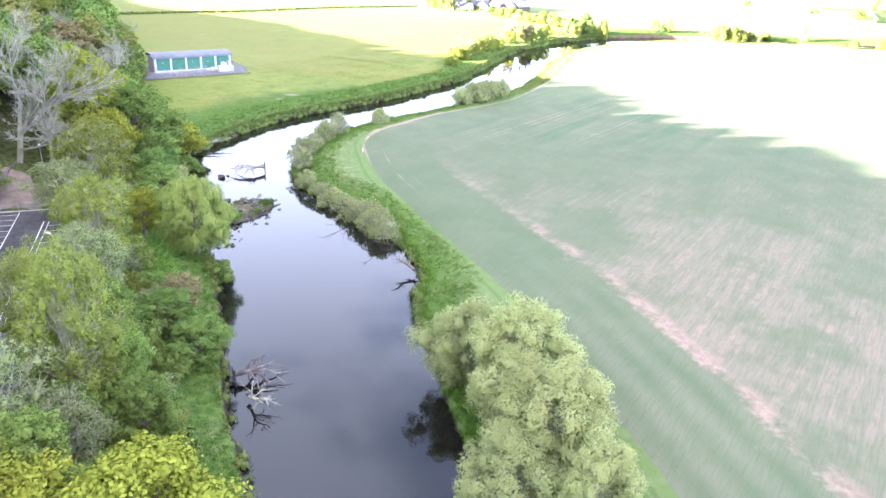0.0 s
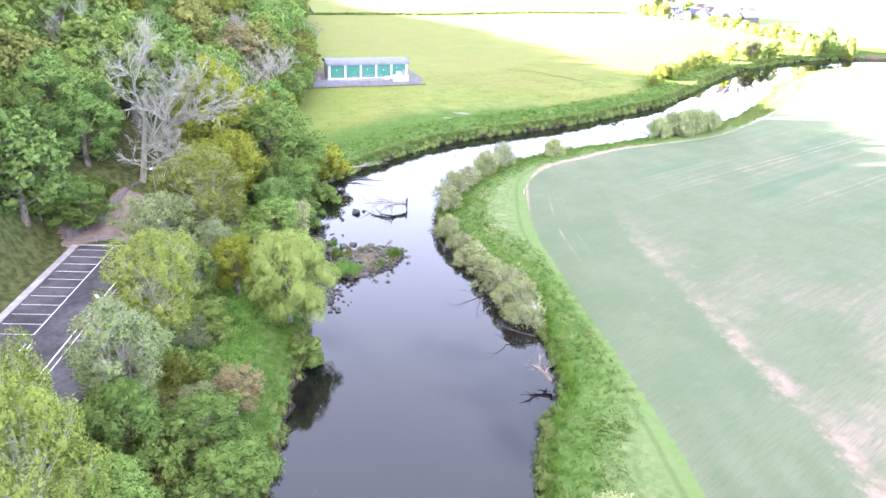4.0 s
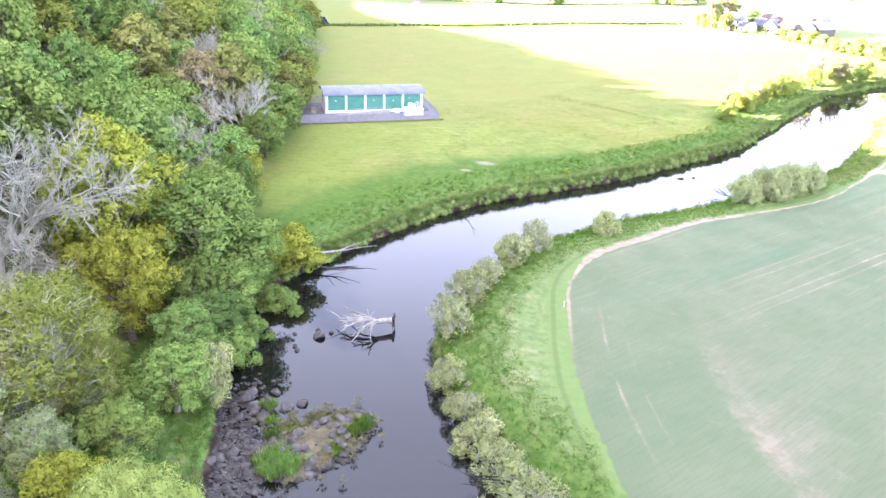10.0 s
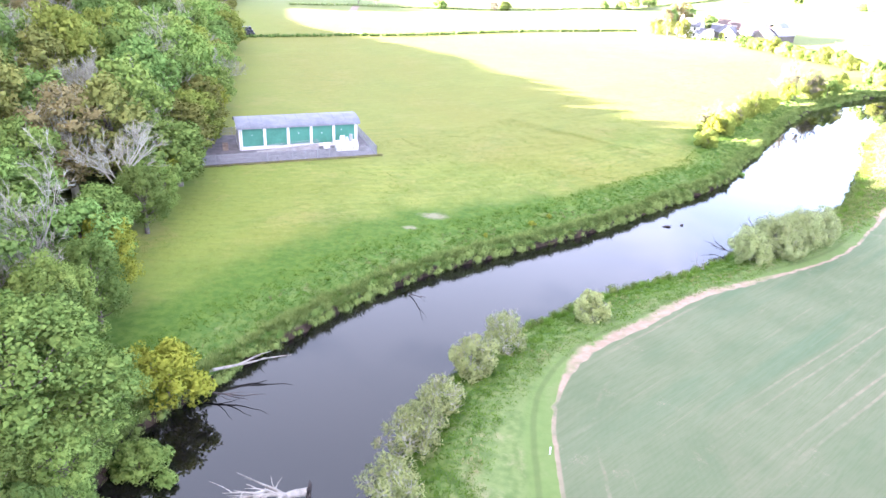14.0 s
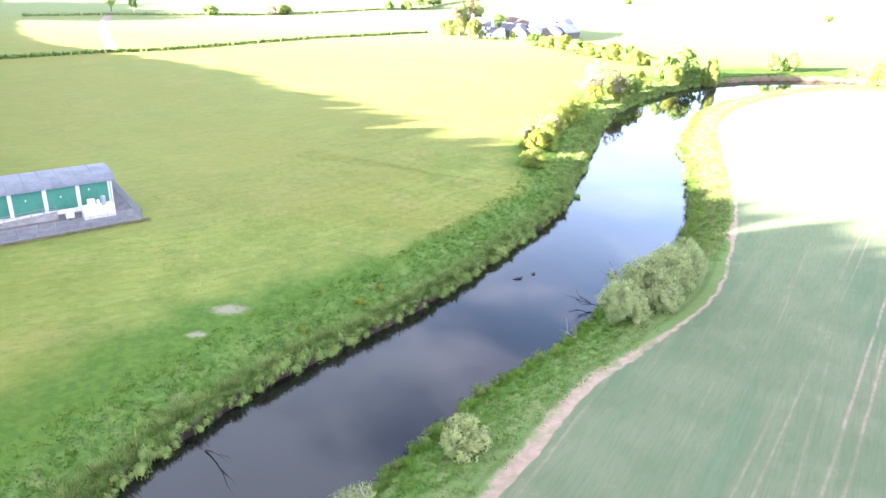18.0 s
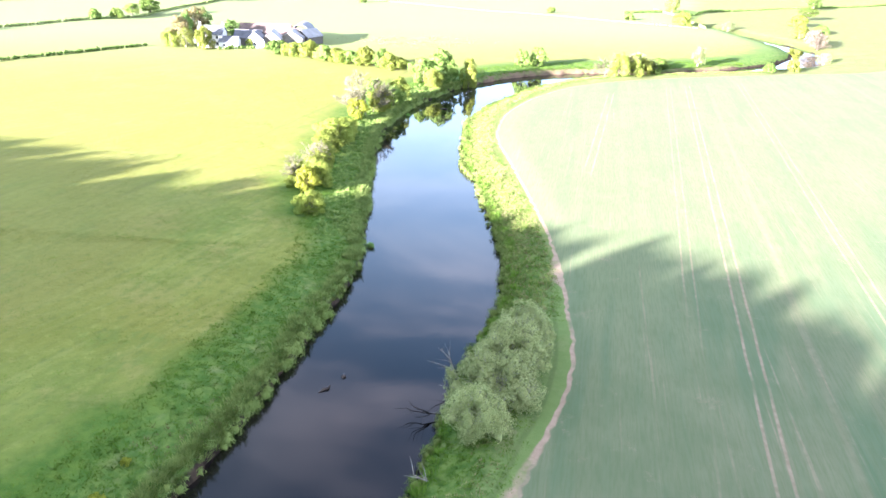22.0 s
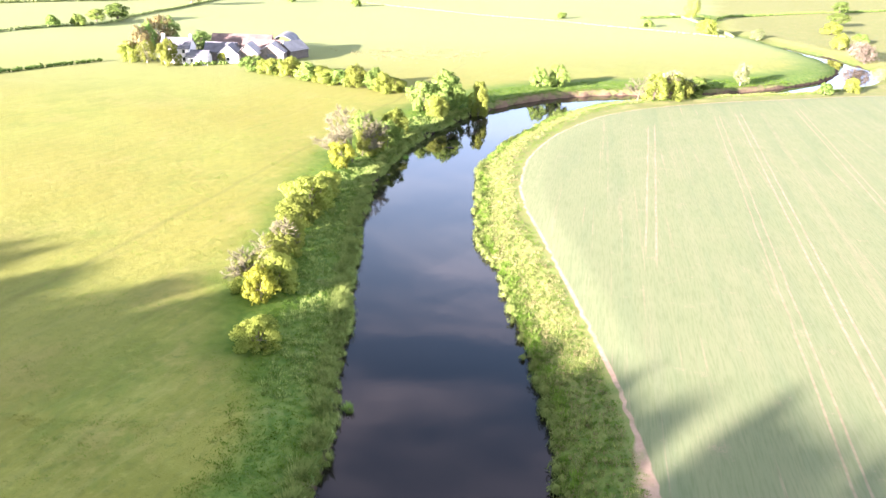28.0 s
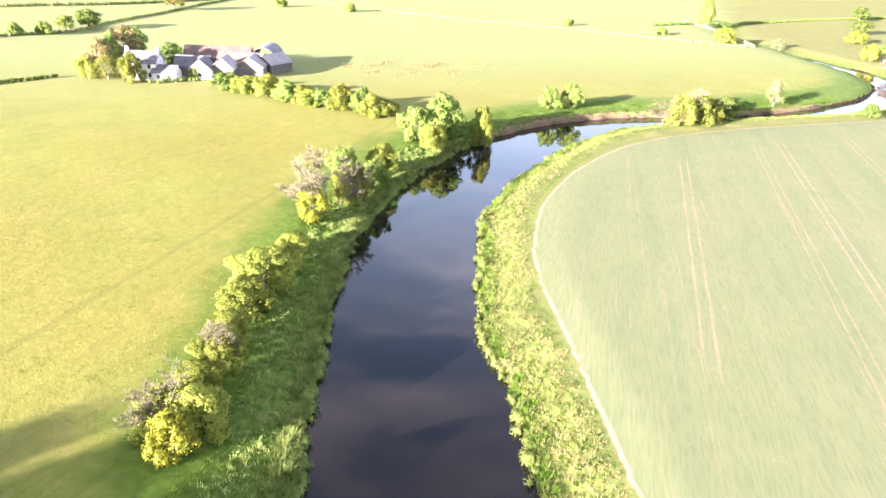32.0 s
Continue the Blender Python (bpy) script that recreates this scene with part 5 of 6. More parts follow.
def rock(parent, x, y, size, z=0.0):
    o = part("rock", ROCKS[random.randrange(5)], parent)
    o.location = (x, y, z + size * 0.1)
    o.rotation_euler = (random.uniform(-0.2, 0.2), random.uniform(-0.2, 0.2), random.uniform(0, 6.28))
    o.scale = (size * 0.5,) * 3
    return o


isle = thing("river_island", pose(-41.0, 136.2, 0, 0, 0, 62), "low stony island with grass and pale dry reeds", "island")
rng = np.random.default_rng(8)
nr, na = 14, 40
vv = [(0, 0, 0.95)]
for i in range(1, nr + 1):
    for j in range(na):
        a, r = j / na * 2 * np.pi, i / nr
        edge = 1 + 0.16 * math.sin(3 * a + 1) + 0.1 * math.sin(5 * a) + 0.05 * math.sin(11 * a)
        vv.append((math.cos(a) * r * 7.2 * edge, math.sin(a) * r * 4.1 * edge, 0.95 * (1 - r**2.2) - 0.25 * r**4 + rng.normal() * 0.07))
ff = [(1 + (i - 1) * na + j, 1 + i * na + j, 1 + i * na + (j + 1) % na, 1 + (i - 1) * na + (j + 1) % na) for i in range(1, nr) for j in range(na)]
M_ISLE = mottled("island_earth", (0.055, 0.05, 0.028), (0.15, 0.13, 0.07), 0.8, 0.95, relief=0.6, depth=0.1)
part("mound", mesh_of("mound", vv, [ff, [(0, 1 + j, 1 + (j + 1) % na) for j in range(na)]], [M_ISLE], True), isle)
for k in range(95):
    a, r = random.uniform(0, 6.28), random.uniform(0.2, 1.12) ** 0.7
    rock(isle, math.cos(a) * r * 7.2, math.sin(a) * r * 4.1, random.uniform(0.4, 1.5), 0.9 * (1 - r ** 2.2))
for mat, nm, cx, cy, sp, cnt, tl in ((M_LUSH, "grass_clump", -4.4, -1.2, 1.9, 80, 1.0), (M_STRAW, "dry_reeds", 0.5, 0.3, 4.6, 300, 0.45), (M_GRASS, "grass_clump", 0.0, 1.8, 3.0, 40, 0.4), (M_GRASS, "grass_clump", 5.2, -1.2, 1.3, 30, 0.7), (M_GRASS, "grass_clump", -6.0, 0.5, 0.7, 12, 0.6), (M_GRASS, "grass_clump", 1.0, -2.4, 1.2, 16, 0.6)):
    bag = Bag()
    q = np.column_stack([rng.normal(cx, sp * 0.6, cnt), rng.normal(cy, sp * 0.45, cnt), np.full(cnt, 0.45)])
    blades(bag, rng, q, np.full(cnt, tl), np.full(cnt, 0.9), 30, 0.6)
    part(nm, bag.mesh(nm, mat), isle)

bar = thing("rock_bar", pose(0, 0, 0), "bar of wet grey boulders along the wooded bank", "rocks")
# a scatter of small wet stones
rng = np.random.default_rng(88)
bag = Bag()
cnt = 1500
u = rng.uniform(0, 1, cnt)
sx, sy = -42.0 - 12 * u + rng.normal(size=cnt) * 1.9, 121.0 + 19 * u + rng.normal(size=cnt) * 2.6
ring = rng.uniform(0, 2 * np.pi, 500)
ca, sa = math.cos(radians(62)), math.sin(radians(62))
ex, ey = np.cos(ring) * 7.2 * rng.uniform(0.8, 1.12, 500), np.sin(ring) * 4.2 * rng.uniform(0.8, 1.15, 500)
sx, sy = np.concatenate([sx, -41.0 + ex * ca - ey * sa]), np.concatenate([sy, 136.2 + ex * sa + ey * ca])
for x, y in zip(sx, sy):
    s = rng.uniform(0.14, 0.42)
    bag.add(ICO1[0] * (1 + 0.3 * rng.normal(size=(len(ICO1[0]), 1)) * 0.5) * (s, s * rng.uniform(0.6, 1.0), s * 0.5) + (x, y, rng.uniform(-0.06, 0.12)), ICO1[1])
tagged(new("river_stones", bag.mesh("river_stones", M_ROCK)), "wet dark stones and shingle in the shallows", "stones", kind="stuff")
for k in range(60):
    u = random.random()
    x, y = -42.5 - 11 * u + random.gauss(0, 2.0), 122.5 + 17 * u + random.gauss(0, 2.4)
    rock(bar, x, y, random.choice((0.35, 0.5, 0.7, 1.0, 1.6)) * random.uniform(0.8, 1.3))
for x, y, s in ((-52.0, 140.0, 2.6), (-50.3, 139.2, 2.0), (-48.2, 137.6, 2.2), (-47.0, 140.6, 1.9), (-49.6, 142.6, 1.4), (-45.6, 142.0, 1.6), (-46.0, 138.0, 1.8)):
    rock(bar, x, y, s)
for k in range(4):
    bag = Bag()
    q = np.array([(-48.6 + 1.6 * k, 139.5 - 2.2 * k, 0.5)]) + rng.normal(size=(8, 3)) * (0.35, 0.35, 0.05)
    blades(bag, rng, q, np.full(8, 0.8), np.full(8, 0.7), 26, 0.6)
    part("grass_clump", bag.mesh("grass_clump", M_NETTLE), bar)
lone = thing("boulder_cluster", pose(0, 0, 0), "pale boulder with small stones in the water", "rocks")
for x, y, s in ((-51.2, 156.0, 2.0), (-50.2, 157.6, 0.9), (-52.2, 157.4, 0.8), (-53.0, 152.6, 0.8), (-54.0, 153.8, 0.6), (-54.6, 155.2, 0.7), (-52.2, 151.8, 0.9), (-56.0, 153.0, 0.5), (-57.8, 150.2, 1.6), (-49.2, 145.2, 0.5)):
    rock(lone, x, y, s)
stone = thing("boulder", pose(-40.4, 121.3, 0), "round grey boulder standing in shallow water", "rock")
rock(stone, 0, 0, 1.4), rock(stone, 2.4, -2.2, 0.9)


def dead_tree(name, label, x, y, z, way, length, radius, seed, levels=2, mat=None, split=(3, 4), spread=0.8, droop=0.05, roots=True):
    rng = np.random.default_rng(seed)
    ob = thing(name, pose(x, y, z), label, "dead tree")
    bag = Bag()
    way = np.array(way, dtype=float)
    branch_out(rng, bag, (0, 0, 0), way / np.linalg.norm(way), length, radius, 0, levels, split, droop, spread=spread)
    part("trunk", bag.mesh("trunk", mat or M_DEAD), ob)
    if roots:
        bag = Bag()
        for k in range(11):
            d = rng.normal(size=3) - way / np.linalg.norm(way) * 0.4
            d[2] = abs(d[2])
            branch_out(rng, bag, (0, 0, 0.1), d / np.linalg.norm(d), length * 0.16, radius * 0.5, 1, 2, (1, 2), 0.0, spread=0.9)
        part("roots", bag.mesh("roots", M_WET), ob, "dark upturned roots")
    return ob


def dead_fan(label, x, y, z, turn, tips, fork, radius, seed, mat=M_DEAD):
    """A dead tree fallen in the water: a short trunk, limbs reaching to tips (own axes), twigs, dark root plate."""
    rng = np.random.default_rng(seed)
    ob = thing("dead_tree", pose(x, y, z, 0, 0, turn), label, "dead tree")
    bag = Bag()
    fork = np.array(fork, dtype=float)
    tube(bag, [(0.35, 0, 0.1), (0, 0, 0), fork * 0.5 + (0, 0, 0.12), fork], [radius * 1.15, radius * 1.05, radius * 0.9, radius * 0.65], 9)
    part("trunk", bag.mesh("trunk", mat, True), ob)
    for t in tips:
        bag = Bag()
        t = np.array(t, dtype=float)
        start = fork * rng.uniform(0.55, 1.0)
        run = t - start
        u = np.linspace(0, 1, 7)[:, None]
        side = np.cross(run, (0, 0, 1.0))
        line = start + run * u + side * 0.13 * rng.uniform(-1, 1) * np.sin(u * np.pi) + np.array((0, 0, 0.13)) * np.linalg.norm(run) * np.sin(u * np.pi * 0.9) + rng.normal(size=(7, 3)) * 0.09
        tube(bag, line, np.linspace(radius * 0.5, 0.03, 7), 6)
        for k in range(5):
            q = line[2 + k % 4]
            d = run / np.linalg.norm(run) + rng.normal(size=3) * 0.55
            m = np.linalg.norm(run) * rng.uniform(0.16, 0.34)
            tube(bag, [q, q + d * m * 0.5 + rng.normal(size=3) * 0.08, q + d * m + (0, 0, -0.1)], [0.075, 0.05, 0.02], 4)
        part("limb", bag.mesh("limb", mat), ob)
    bag = Bag()
    for k in range(14):
        a = k / 14 * 6.28
        r = rng.uniform(0.7, 1.3) * radius * 2.6
        tube(bag, [(0.2, 0, 0), (0.45, math.cos(a) * r * 0.6, math.sin(a) * r * 0.6), (0.4 + rng.uniform(-0.2, 0.3), math.cos(a) * r, math.sin(a) * r - 0.1)], [radius * 0.4, radius * 0.25, 0.03], 5)
    part("roots", bag.mesh("roots", M_WET), ob, "dark upturned roots")


dead_fan("bleached dead tree lying in the river", -43.2, 162.0, 1.3, 12, [(-8.0, -0.6, -0.9), (-6.0, 1.4, -0.5), (-6.4, -3.2, -1.1), (-4.2, -5.0, -1.1), (-1.6, -5.2, -1.1), (-6.8, -1.8, -0.7), (-3.2, -3.6, -0.6)], (-1.9, -0.9, 0.1), 0.42, 3)
dead_fan("grey dead tree with tangled roots at the bank", -25.5, 77.5, 1.2, 205, [(-6.5, -1.0, -1.3), (-4.5, 3.4, -1.2), (-5.5, 1.4, -0.8), (-3.6, -3.6, -1.2), (-2.2, 4.2, -1.0), (-4.0, -1.6, 0.6), (-3.0, 1.6, 0.8)], (-1.8, 0.0, -0.1), 0.4, 6, M_GREYWOOD)
dead_tree("dead_tree", "grey tangle of dead branches by the bank", -23.0, 73.5, 0.6, (0.6, -0.6, 0.35), 2.6, 0.2, 61, 3, M_TWIG, split=(3, 4), spread=1.1)
dead_tree("dead_tree", "dead willow stump with broken limbs at the field bank", -4.6, 111, 1.0, (-0.7, 0.3, 0.5), 2.6, 0.3, 9, 2, M_BARK)
dead_tree("fallen_tree", "pale fallen tree reaching from the bank into water", -64, 175.5, 1.6, (0.75, 0.62, -0.02), 6.5, 0.26, 12, 1, split=(2, 3), spread=0.35, roots=False)
dead_tree("fallen_tree", "dark fallen branch lying in the water", -63, 173.5, 0.9, (1.0, 0.15, -0.09), 5.0, 0.16, 15, 1, M_WET, split=(2, 3), spread=0.4, roots=False)
dead_tree("snag", "thin dead branch standing in the water", -47.3, 206.4, 0.1, (0.8, -0.6, 0.35), 3.6, 0.09, 17, 1, M_WET, split=(2, 2), spread=0.5, roots=False)
dead_tree("snag", "bare grey dead tree leaning over the river", 6.6, 246.5, 0.3, (-0.35, 0.25, 0.9), 3.4, 0.16, 21, 2, split=(3, 3), roots=False)
dead_tree("snag", "dead branches trailing into the river", 3.2, 241.0, 0.3, (-0.9, 0.1, 0.2), 3.2, 0.14, 23, 2, M_WET, split=(3, 3), roots=False)
dead_tree("snag", "pale dead branches at the field bank", -2.2, 230.0, 0.5, (-0.8, 0.4, 0.25), 3.0, 0.1, 25, 1, split=(3, 3), roots=False)
dead_tree("snag", "broken branch overhanging dark water", -9.0, 122.0, 0.6, (-1, -0.2, 0.15), 4.0, 0.12, 28, 2, M_WET, split=(3, 3), roots=False)
dead_tree("snag", "bare willow branches hanging over the water", -17.0, 138.0, 1.4, (-0.8, -0.5, 0.25), 4.5, 0.14, 29, 3, M_WET, split=(3, 3), roots=False)
for x, y, l, a in ((-9.4, 250.6, 1.9, 20), (-6.6, 252.6, 0.8, 50), (62.0, 396.0, 2.5, -30)):
    log = thing("driftwood_log", pose(x, y, 0.02, 0, 0, a), "dark waterlogged driftwood on the river", "log")
    bag = Bag()
    tube(bag, [(-l / 2, 0, 0), (-l * 0.1, 0.12, 0.06), (l * 0.2, -0.05, 0.1), (l / 2, 0.25, 0.2)], [0.05, 0.22, 0.2, 0.04], 7)
    part("stem", bag.mesh("stem", M_WET, True), log)

# ---- small things by the water ----
marker = thing("marker_post", pose(-21.2, 173.8, height(-21.2, 173.8)), "short white marker post at the crop's edge", "post")
part("post", box_mesh("post", M_PAINT, -0.06, 0.06, -0.06, 0.06, -0.2, 0.75), marker)
part("cap", box_mesh("cap", M_PAINT, -0.09, 0.09, -0.09, 0.09, 0.75, 0.84), marker)
for x, y, wide in ((-33.7, 236.2, 1.5), (-31.2, 240.5, 1.0), (-40.5, 228.0, 0.9)):
    plant("goldtree", x, y, 0.8, wide, group="yellow flowering plants on the meadow bank", label="small clump of yellow flowers on the bank")
rng = np.random.default_rng(15)
for x, y in ((-24.2, 242.6), (-21.6, 244.8), (7.9, 291.5), (47.5, 389.0)):
    ob = thing("grass_tuft", pose(x, y, 0.0), "green grass tuft growing out of the water", "grass")
    bag = Bag()
    blades(bag, rng, rng.normal(size=(6, 3)) * (0.35, 0.35, 0.02) + (0, 0, 0.05), np.full(6, 0.8), np.full(6, 0.7), 26, 0.7)
    part("blades", bag.mesh("blades", M_LUSH), ob)
    rock(ob, 0.1, 0.0, 0.7)

# ---- shed yard ----
part_yard = thing("yard", SHED, "grey gravel yard round the shed", "yard", kind="structure")
part("gravel", box_mesh("gravel", M_GRAVEL, -14, 29.7, -9.2, 13.5, -0.8, 0.12), part_yard)


def fence(name, label, a, b, tall, gap, mat, slat=0.0, group=""):
    """Posts, two rails and either thin bars or wire between two points (x, y, z)."""
    a, b = Vector(a), Vector(b)
    run = (b - a).length
    turn = math.atan2(b.y - a.y, b.x - a.x)
    ob = thing(name, Matrix.Translation(a) @ Matrix.Rotation(turn, 4, "Z"), label, "fence", group)
    n = max(1, round(run / gap))
    rise = (b.z - a.z) / run
    post = box_mesh("post", mat, -0.05, 0.05, -0.05, 0.05, -0.4, tall + 0.1)
    for k in range(n + 1):
        o = part("post", post, ob)
        o.location = (run * k / n, 0, rise * run * k / n)
    for z in (0.25, tall * 0.55, tall - 0.15):
        bag = Bag()
        tube(bag, [(0, 0.04, z), (run, 0.04, z + rise * run)], [0.03, 0.03], 5)
        part("rail", bag.mesh("rail", mat), ob)
    if slat:
        bar = Bag()
        for k in range(int(run / n / slat)):
            x = 0.08 + k * slat
            box(bar, x, x + slat * 0.3, 0.06, 0.08, 0.05, tall)
        me = bar.mesh("mesh_panel", mat)
        for k in range(n):
            o = part("mesh_panel", me, ob)
            o.location = (run * k / n, 0, rise * run * (k + 0.5) / n)
    return ob


def shed_at(x, y, z=0.0):
    return SHED @ Vector((x, y, z))


for p, q in (((-14, -9), (29.4, -9)), ((29.4, -9), (29.4, 13)), ((29.4, 13), (-14, 13))):
    fence("palisade_fence", "grey steel palisade fence round the shed yard", shed_at(*p), shed_at(*q), 2.2, 2.75, M_STEEL, 0.16, "yard fence")


def lamp_post(x, y, tall, turn, label):
    g = height(x, y)
    ob = thing("lamp_post", pose(x, y, g, 0, 0, turn), label, "lamp post", "lamp posts")
    b1, b2, b3 = Bag(), Bag(), Bag()
    tube(b1, [(0, 0, -0.3), (0, 0, tall * 0.5), (0, 0, tall)], [0.10, 0.08, 0.06], 8)
    tube(b2, [(0, 0, tall - 0.05), (0.6, 0, tall + 0.12), (1.1, 0, tall + 0.15)], [0.05, 0.045, 0.04], 6)
    box(b3, 0.9, 1.75, -0.16, 0.16, tall + 0.08, tall + 0.24)
    part("pole", b1.mesh("pole", M_STEEL, True), ob), part("arm", b2.mesh("arm", M_STEEL), ob), part("lantern", b3.mesh("lantern", M_WHITE), ob, "white lantern head")


bag = Bag()
rng = np.random.default_rng(57)
fx = rng.uniform(-14, 30.5, 900)
fp = np.array([shed_at(x, -9.5 + o, 0)[:] for x, o in zip(fx, rng.normal(size=900) * 0.35)])
fp[:, 2] = survey(fp[:, :2])[0] - 0.03
blades(bag, rng, fp, np.full(900, 0.3), np.full(900, 0.6), 14)
tagged(new("dry_grass", bag.mesh("dry_grass", M_STRAW)), "pale dry grass along the foot of the yard fence", "grass", kind="stuff")

lamp_post(-75.8, 128.8, 8.0, -60, "tall grey lamp post behind the car park")
lamp_post(-53.5, 90.5, 6.8, 150, "lamp post with a white head in the car park")
lamp_post(-42.5, 62.5, 7.0, 150, "lamp post with a white head among trees")
lamp_post(*shed_at(-9.5, -2.5)[:2], 6.0, 200, "grey lamp post beside the shed")

tank = thing("equipment_tank", SHED @ pose(21.0, -5.6, 0), "white boxed tank with pipework beside the shed", "tank")
part("tank_body", box_mesh("tank_body", M_WHITE, 0, 5.0, 0, 2.4, 0.35, 2.2), tank)
part("skid", box_mesh("skid", M_STEEL, -0.1, 5.1, 0.1, 2.3, 0.05, 0.35), tank)
for x0, x1, z1, m in ((0.9, 2.2, 3.6, M_WHITE), (2.4, 2.9, 3.3, M_WHITE), (3.1, 3.9, 3.9, M_STEEL)):
    bag = Bag()
    tube(bag, [((x0 + x1) / 2, 1.2, 2.2), ((x0 + x1) / 2, 1.2, z1 - 0.15), ((x0 + x1) / 2, 1.2, z1)], [(x1 - x0) / 2, (x1 - x0) / 2, (x1 - x0) / 5], 10)
    part("vessel", bag.mesh("vessel", m, True), tank)
small = thing("pump_housing", SHED @ pose(18.4, -4.2, 0), "small white pump housing on legs", "pump")
part("housing", box_mesh("housing", M_WHITE, 0, 1.3, 0, 1.2, 0.7, 1.8), small)
for x in (0.1, 1.1):
    for y in (0.1, 1.0):
        part("leg", box_mesh("leg", M_STEEL, x, x + 0.1, y, y + 0.1, -0.1, 0.7), small)
ramp = thing("access_ramp", SHED @ pose(3.5, -2.2, 0), "grey access ramp with steel handrails along the shed", "ramp")
bag = Bag()
bag.add([(0, 0, 0), (14, 0, 0), (14, 1.4, 0), (0, 1.4, 0), (0, 0, 0.12), (14, 0, 0.95), (14, 1.4, 0.95), (0, 1.4, 0.12)], [(0, 3, 2, 1), (4, 5, 6, 7), (0, 1, 5, 4), (2, 3, 7, 6), (0, 4, 7, 3), (1, 2, 6, 5)])
part("deck", bag.mesh("deck", M_KERB), ramp)
for y in (0.05, 1.35):
    for k in range(8):
        x = k * 2.0
        z = 0.12 + 0.83 * x / 14
        part("post", box_mesh("post", M_STEEL, x - 0.03 if k else 0.0, x + 0.03, y - 0.03, y + 0.03, z, z + 1.05), ramp)
    for up in (0.55, 1.05):
        bag = Bag()
        tube(bag, [(0, y, 0.12 + up), (14, y, 0.95 + up)], [0.035, 0.035], 6)
        part("rail", bag.mesh("rail", M_STEEL), ramp)
stackp = thing("pallet_stack", SHED @ pose(-3.6, 0.6, 0), "stack of weathered wooden pallets by the shed", "pallets")
M_PALLET = mottled("weathered_wood", (0.22, 0.17, 0.12), (0.38, 0.31, 0.24), 1.0, 0.9)
for k in range(7):
    bag = Bag()
    for j in range(3):
        box(bag, 0, 1.2, j * 0.45, j * 0.45 + 0.1, 0.06 + k * 0.26, 0.16 + k * 0.26)
    for j in range(6):
        box(bag, j * 0.21, j * 0.21 + 0.14, 0, 1.0, 0.16 + k * 0.26, 0.19 + k * 0.26)
    part("pallet", bag.mesh("pallet", M_PALLET), stackp)

# car park's end: bare earth, rail and wire fence
def draped(name, label, outline, mat, lift=0.06, category="ground"):
    """A thin patch laid over the ground inside an outline given by centre, half sizes and turn."""
    cx, cy, rx, ry, turn, seed = outline
    rng = np.random.default_rng(seed)
    na, nr = 36, 7
    a = np.arange(na) / na * 2 * np.pi
    edge = 1 + 0.18 * np.sin(3 * a + seed) + 0.12 * np.sin(5 * a + 2 * seed) + 0.07 * np.sin(11 * a)
    pts = [(cx, cy)]
    for i in range(1, nr + 1):
        lx, ly = np.cos(a) * rx * edge * i / nr, np.sin(a) * ry * edge * i / nr
        c, s = math.cos(radians(turn)), math.sin(radians(turn))
        pts += list(zip(cx + lx * c - ly * s, cy + lx * s + ly * c))
    pts = np.array(pts)
    h = survey(pts)[0] + lift
    h[-na:] -= lift * 1.8
    f4 = [(1 + (i - 1) * na + j, 1 + i * na + j, 1 + i * na + (j + 1) % na, 1 + (i - 1) * na + (j + 1) % na) for i in range(1, nr) for j in range(na)]
    me = mesh_of(name, np.column_stack([pts, h]), [f4, [(0, 1 + j, 1 + (j + 1) % na) for j in range(na)]], [mat], True)
    return tagged(new(name, me), label, category, kind="structure")


draped("bare_earth", "trodden brown earth behind the car park", (-79, 122.5, 8, 10, 25, 3), M_DIRT, 0.12)
cpz = CP_HIGH
rail_a, rail_b = CP @ Vector((-1.0, 3.0, cpz)), CP @ Vector((15.0, 3.0, cpz))
fence("barrier_fence", "low steel barrier at the end of the car park", rail_a, rail_b, 1.0, 2.6, M_STEEL)
fence("wire_fence", "thin wire fence beside the wood", CP @ Vector((-2.5, 3.0, cpz)), CP @ Vector((0.5, 26.0, cpz + 0.2)), 1.8, 2.6, M_STEEL, 0.3)
fence("wire_fence", "thin wire fence beside the wood", CP @ Vector((15.0, 3.0, cpz)), CP @ Vector((13.0, 16.0, cpz)), 1.4, 2.6, M_STEEL, 0.3)

# ---- farm ----
M_SLATE = mottled("slate", (0.065, 0.07, 0.082), (0.125, 0.132, 0.15), 0.6, 0.7, per_object=0.15)
M_TILE = mottled("weathered_roof", (0.085, 0.062, 0.055), (0.15, 0.115, 0.10), 0.4, 0.8, per_object=0.1)
M_PALE = mottled("pale_roof_sheet", (0.2, 0.2, 0.21), (0.3, 0.3, 0.305), 0.3, 0.6, per_object=0.05)
M_STONE = mottled("grey_stone", (0.085, 0.078, 0.068), (0.165, 0.15, 0.132), 1.2, 0.9, relief=0.5)
M_GLASS = mottled("dark_glass", (0.02, 0.025, 0.03), (0.05, 0.055, 0.06), 1.0, 0.1, relief=0.0, spec=0.6)


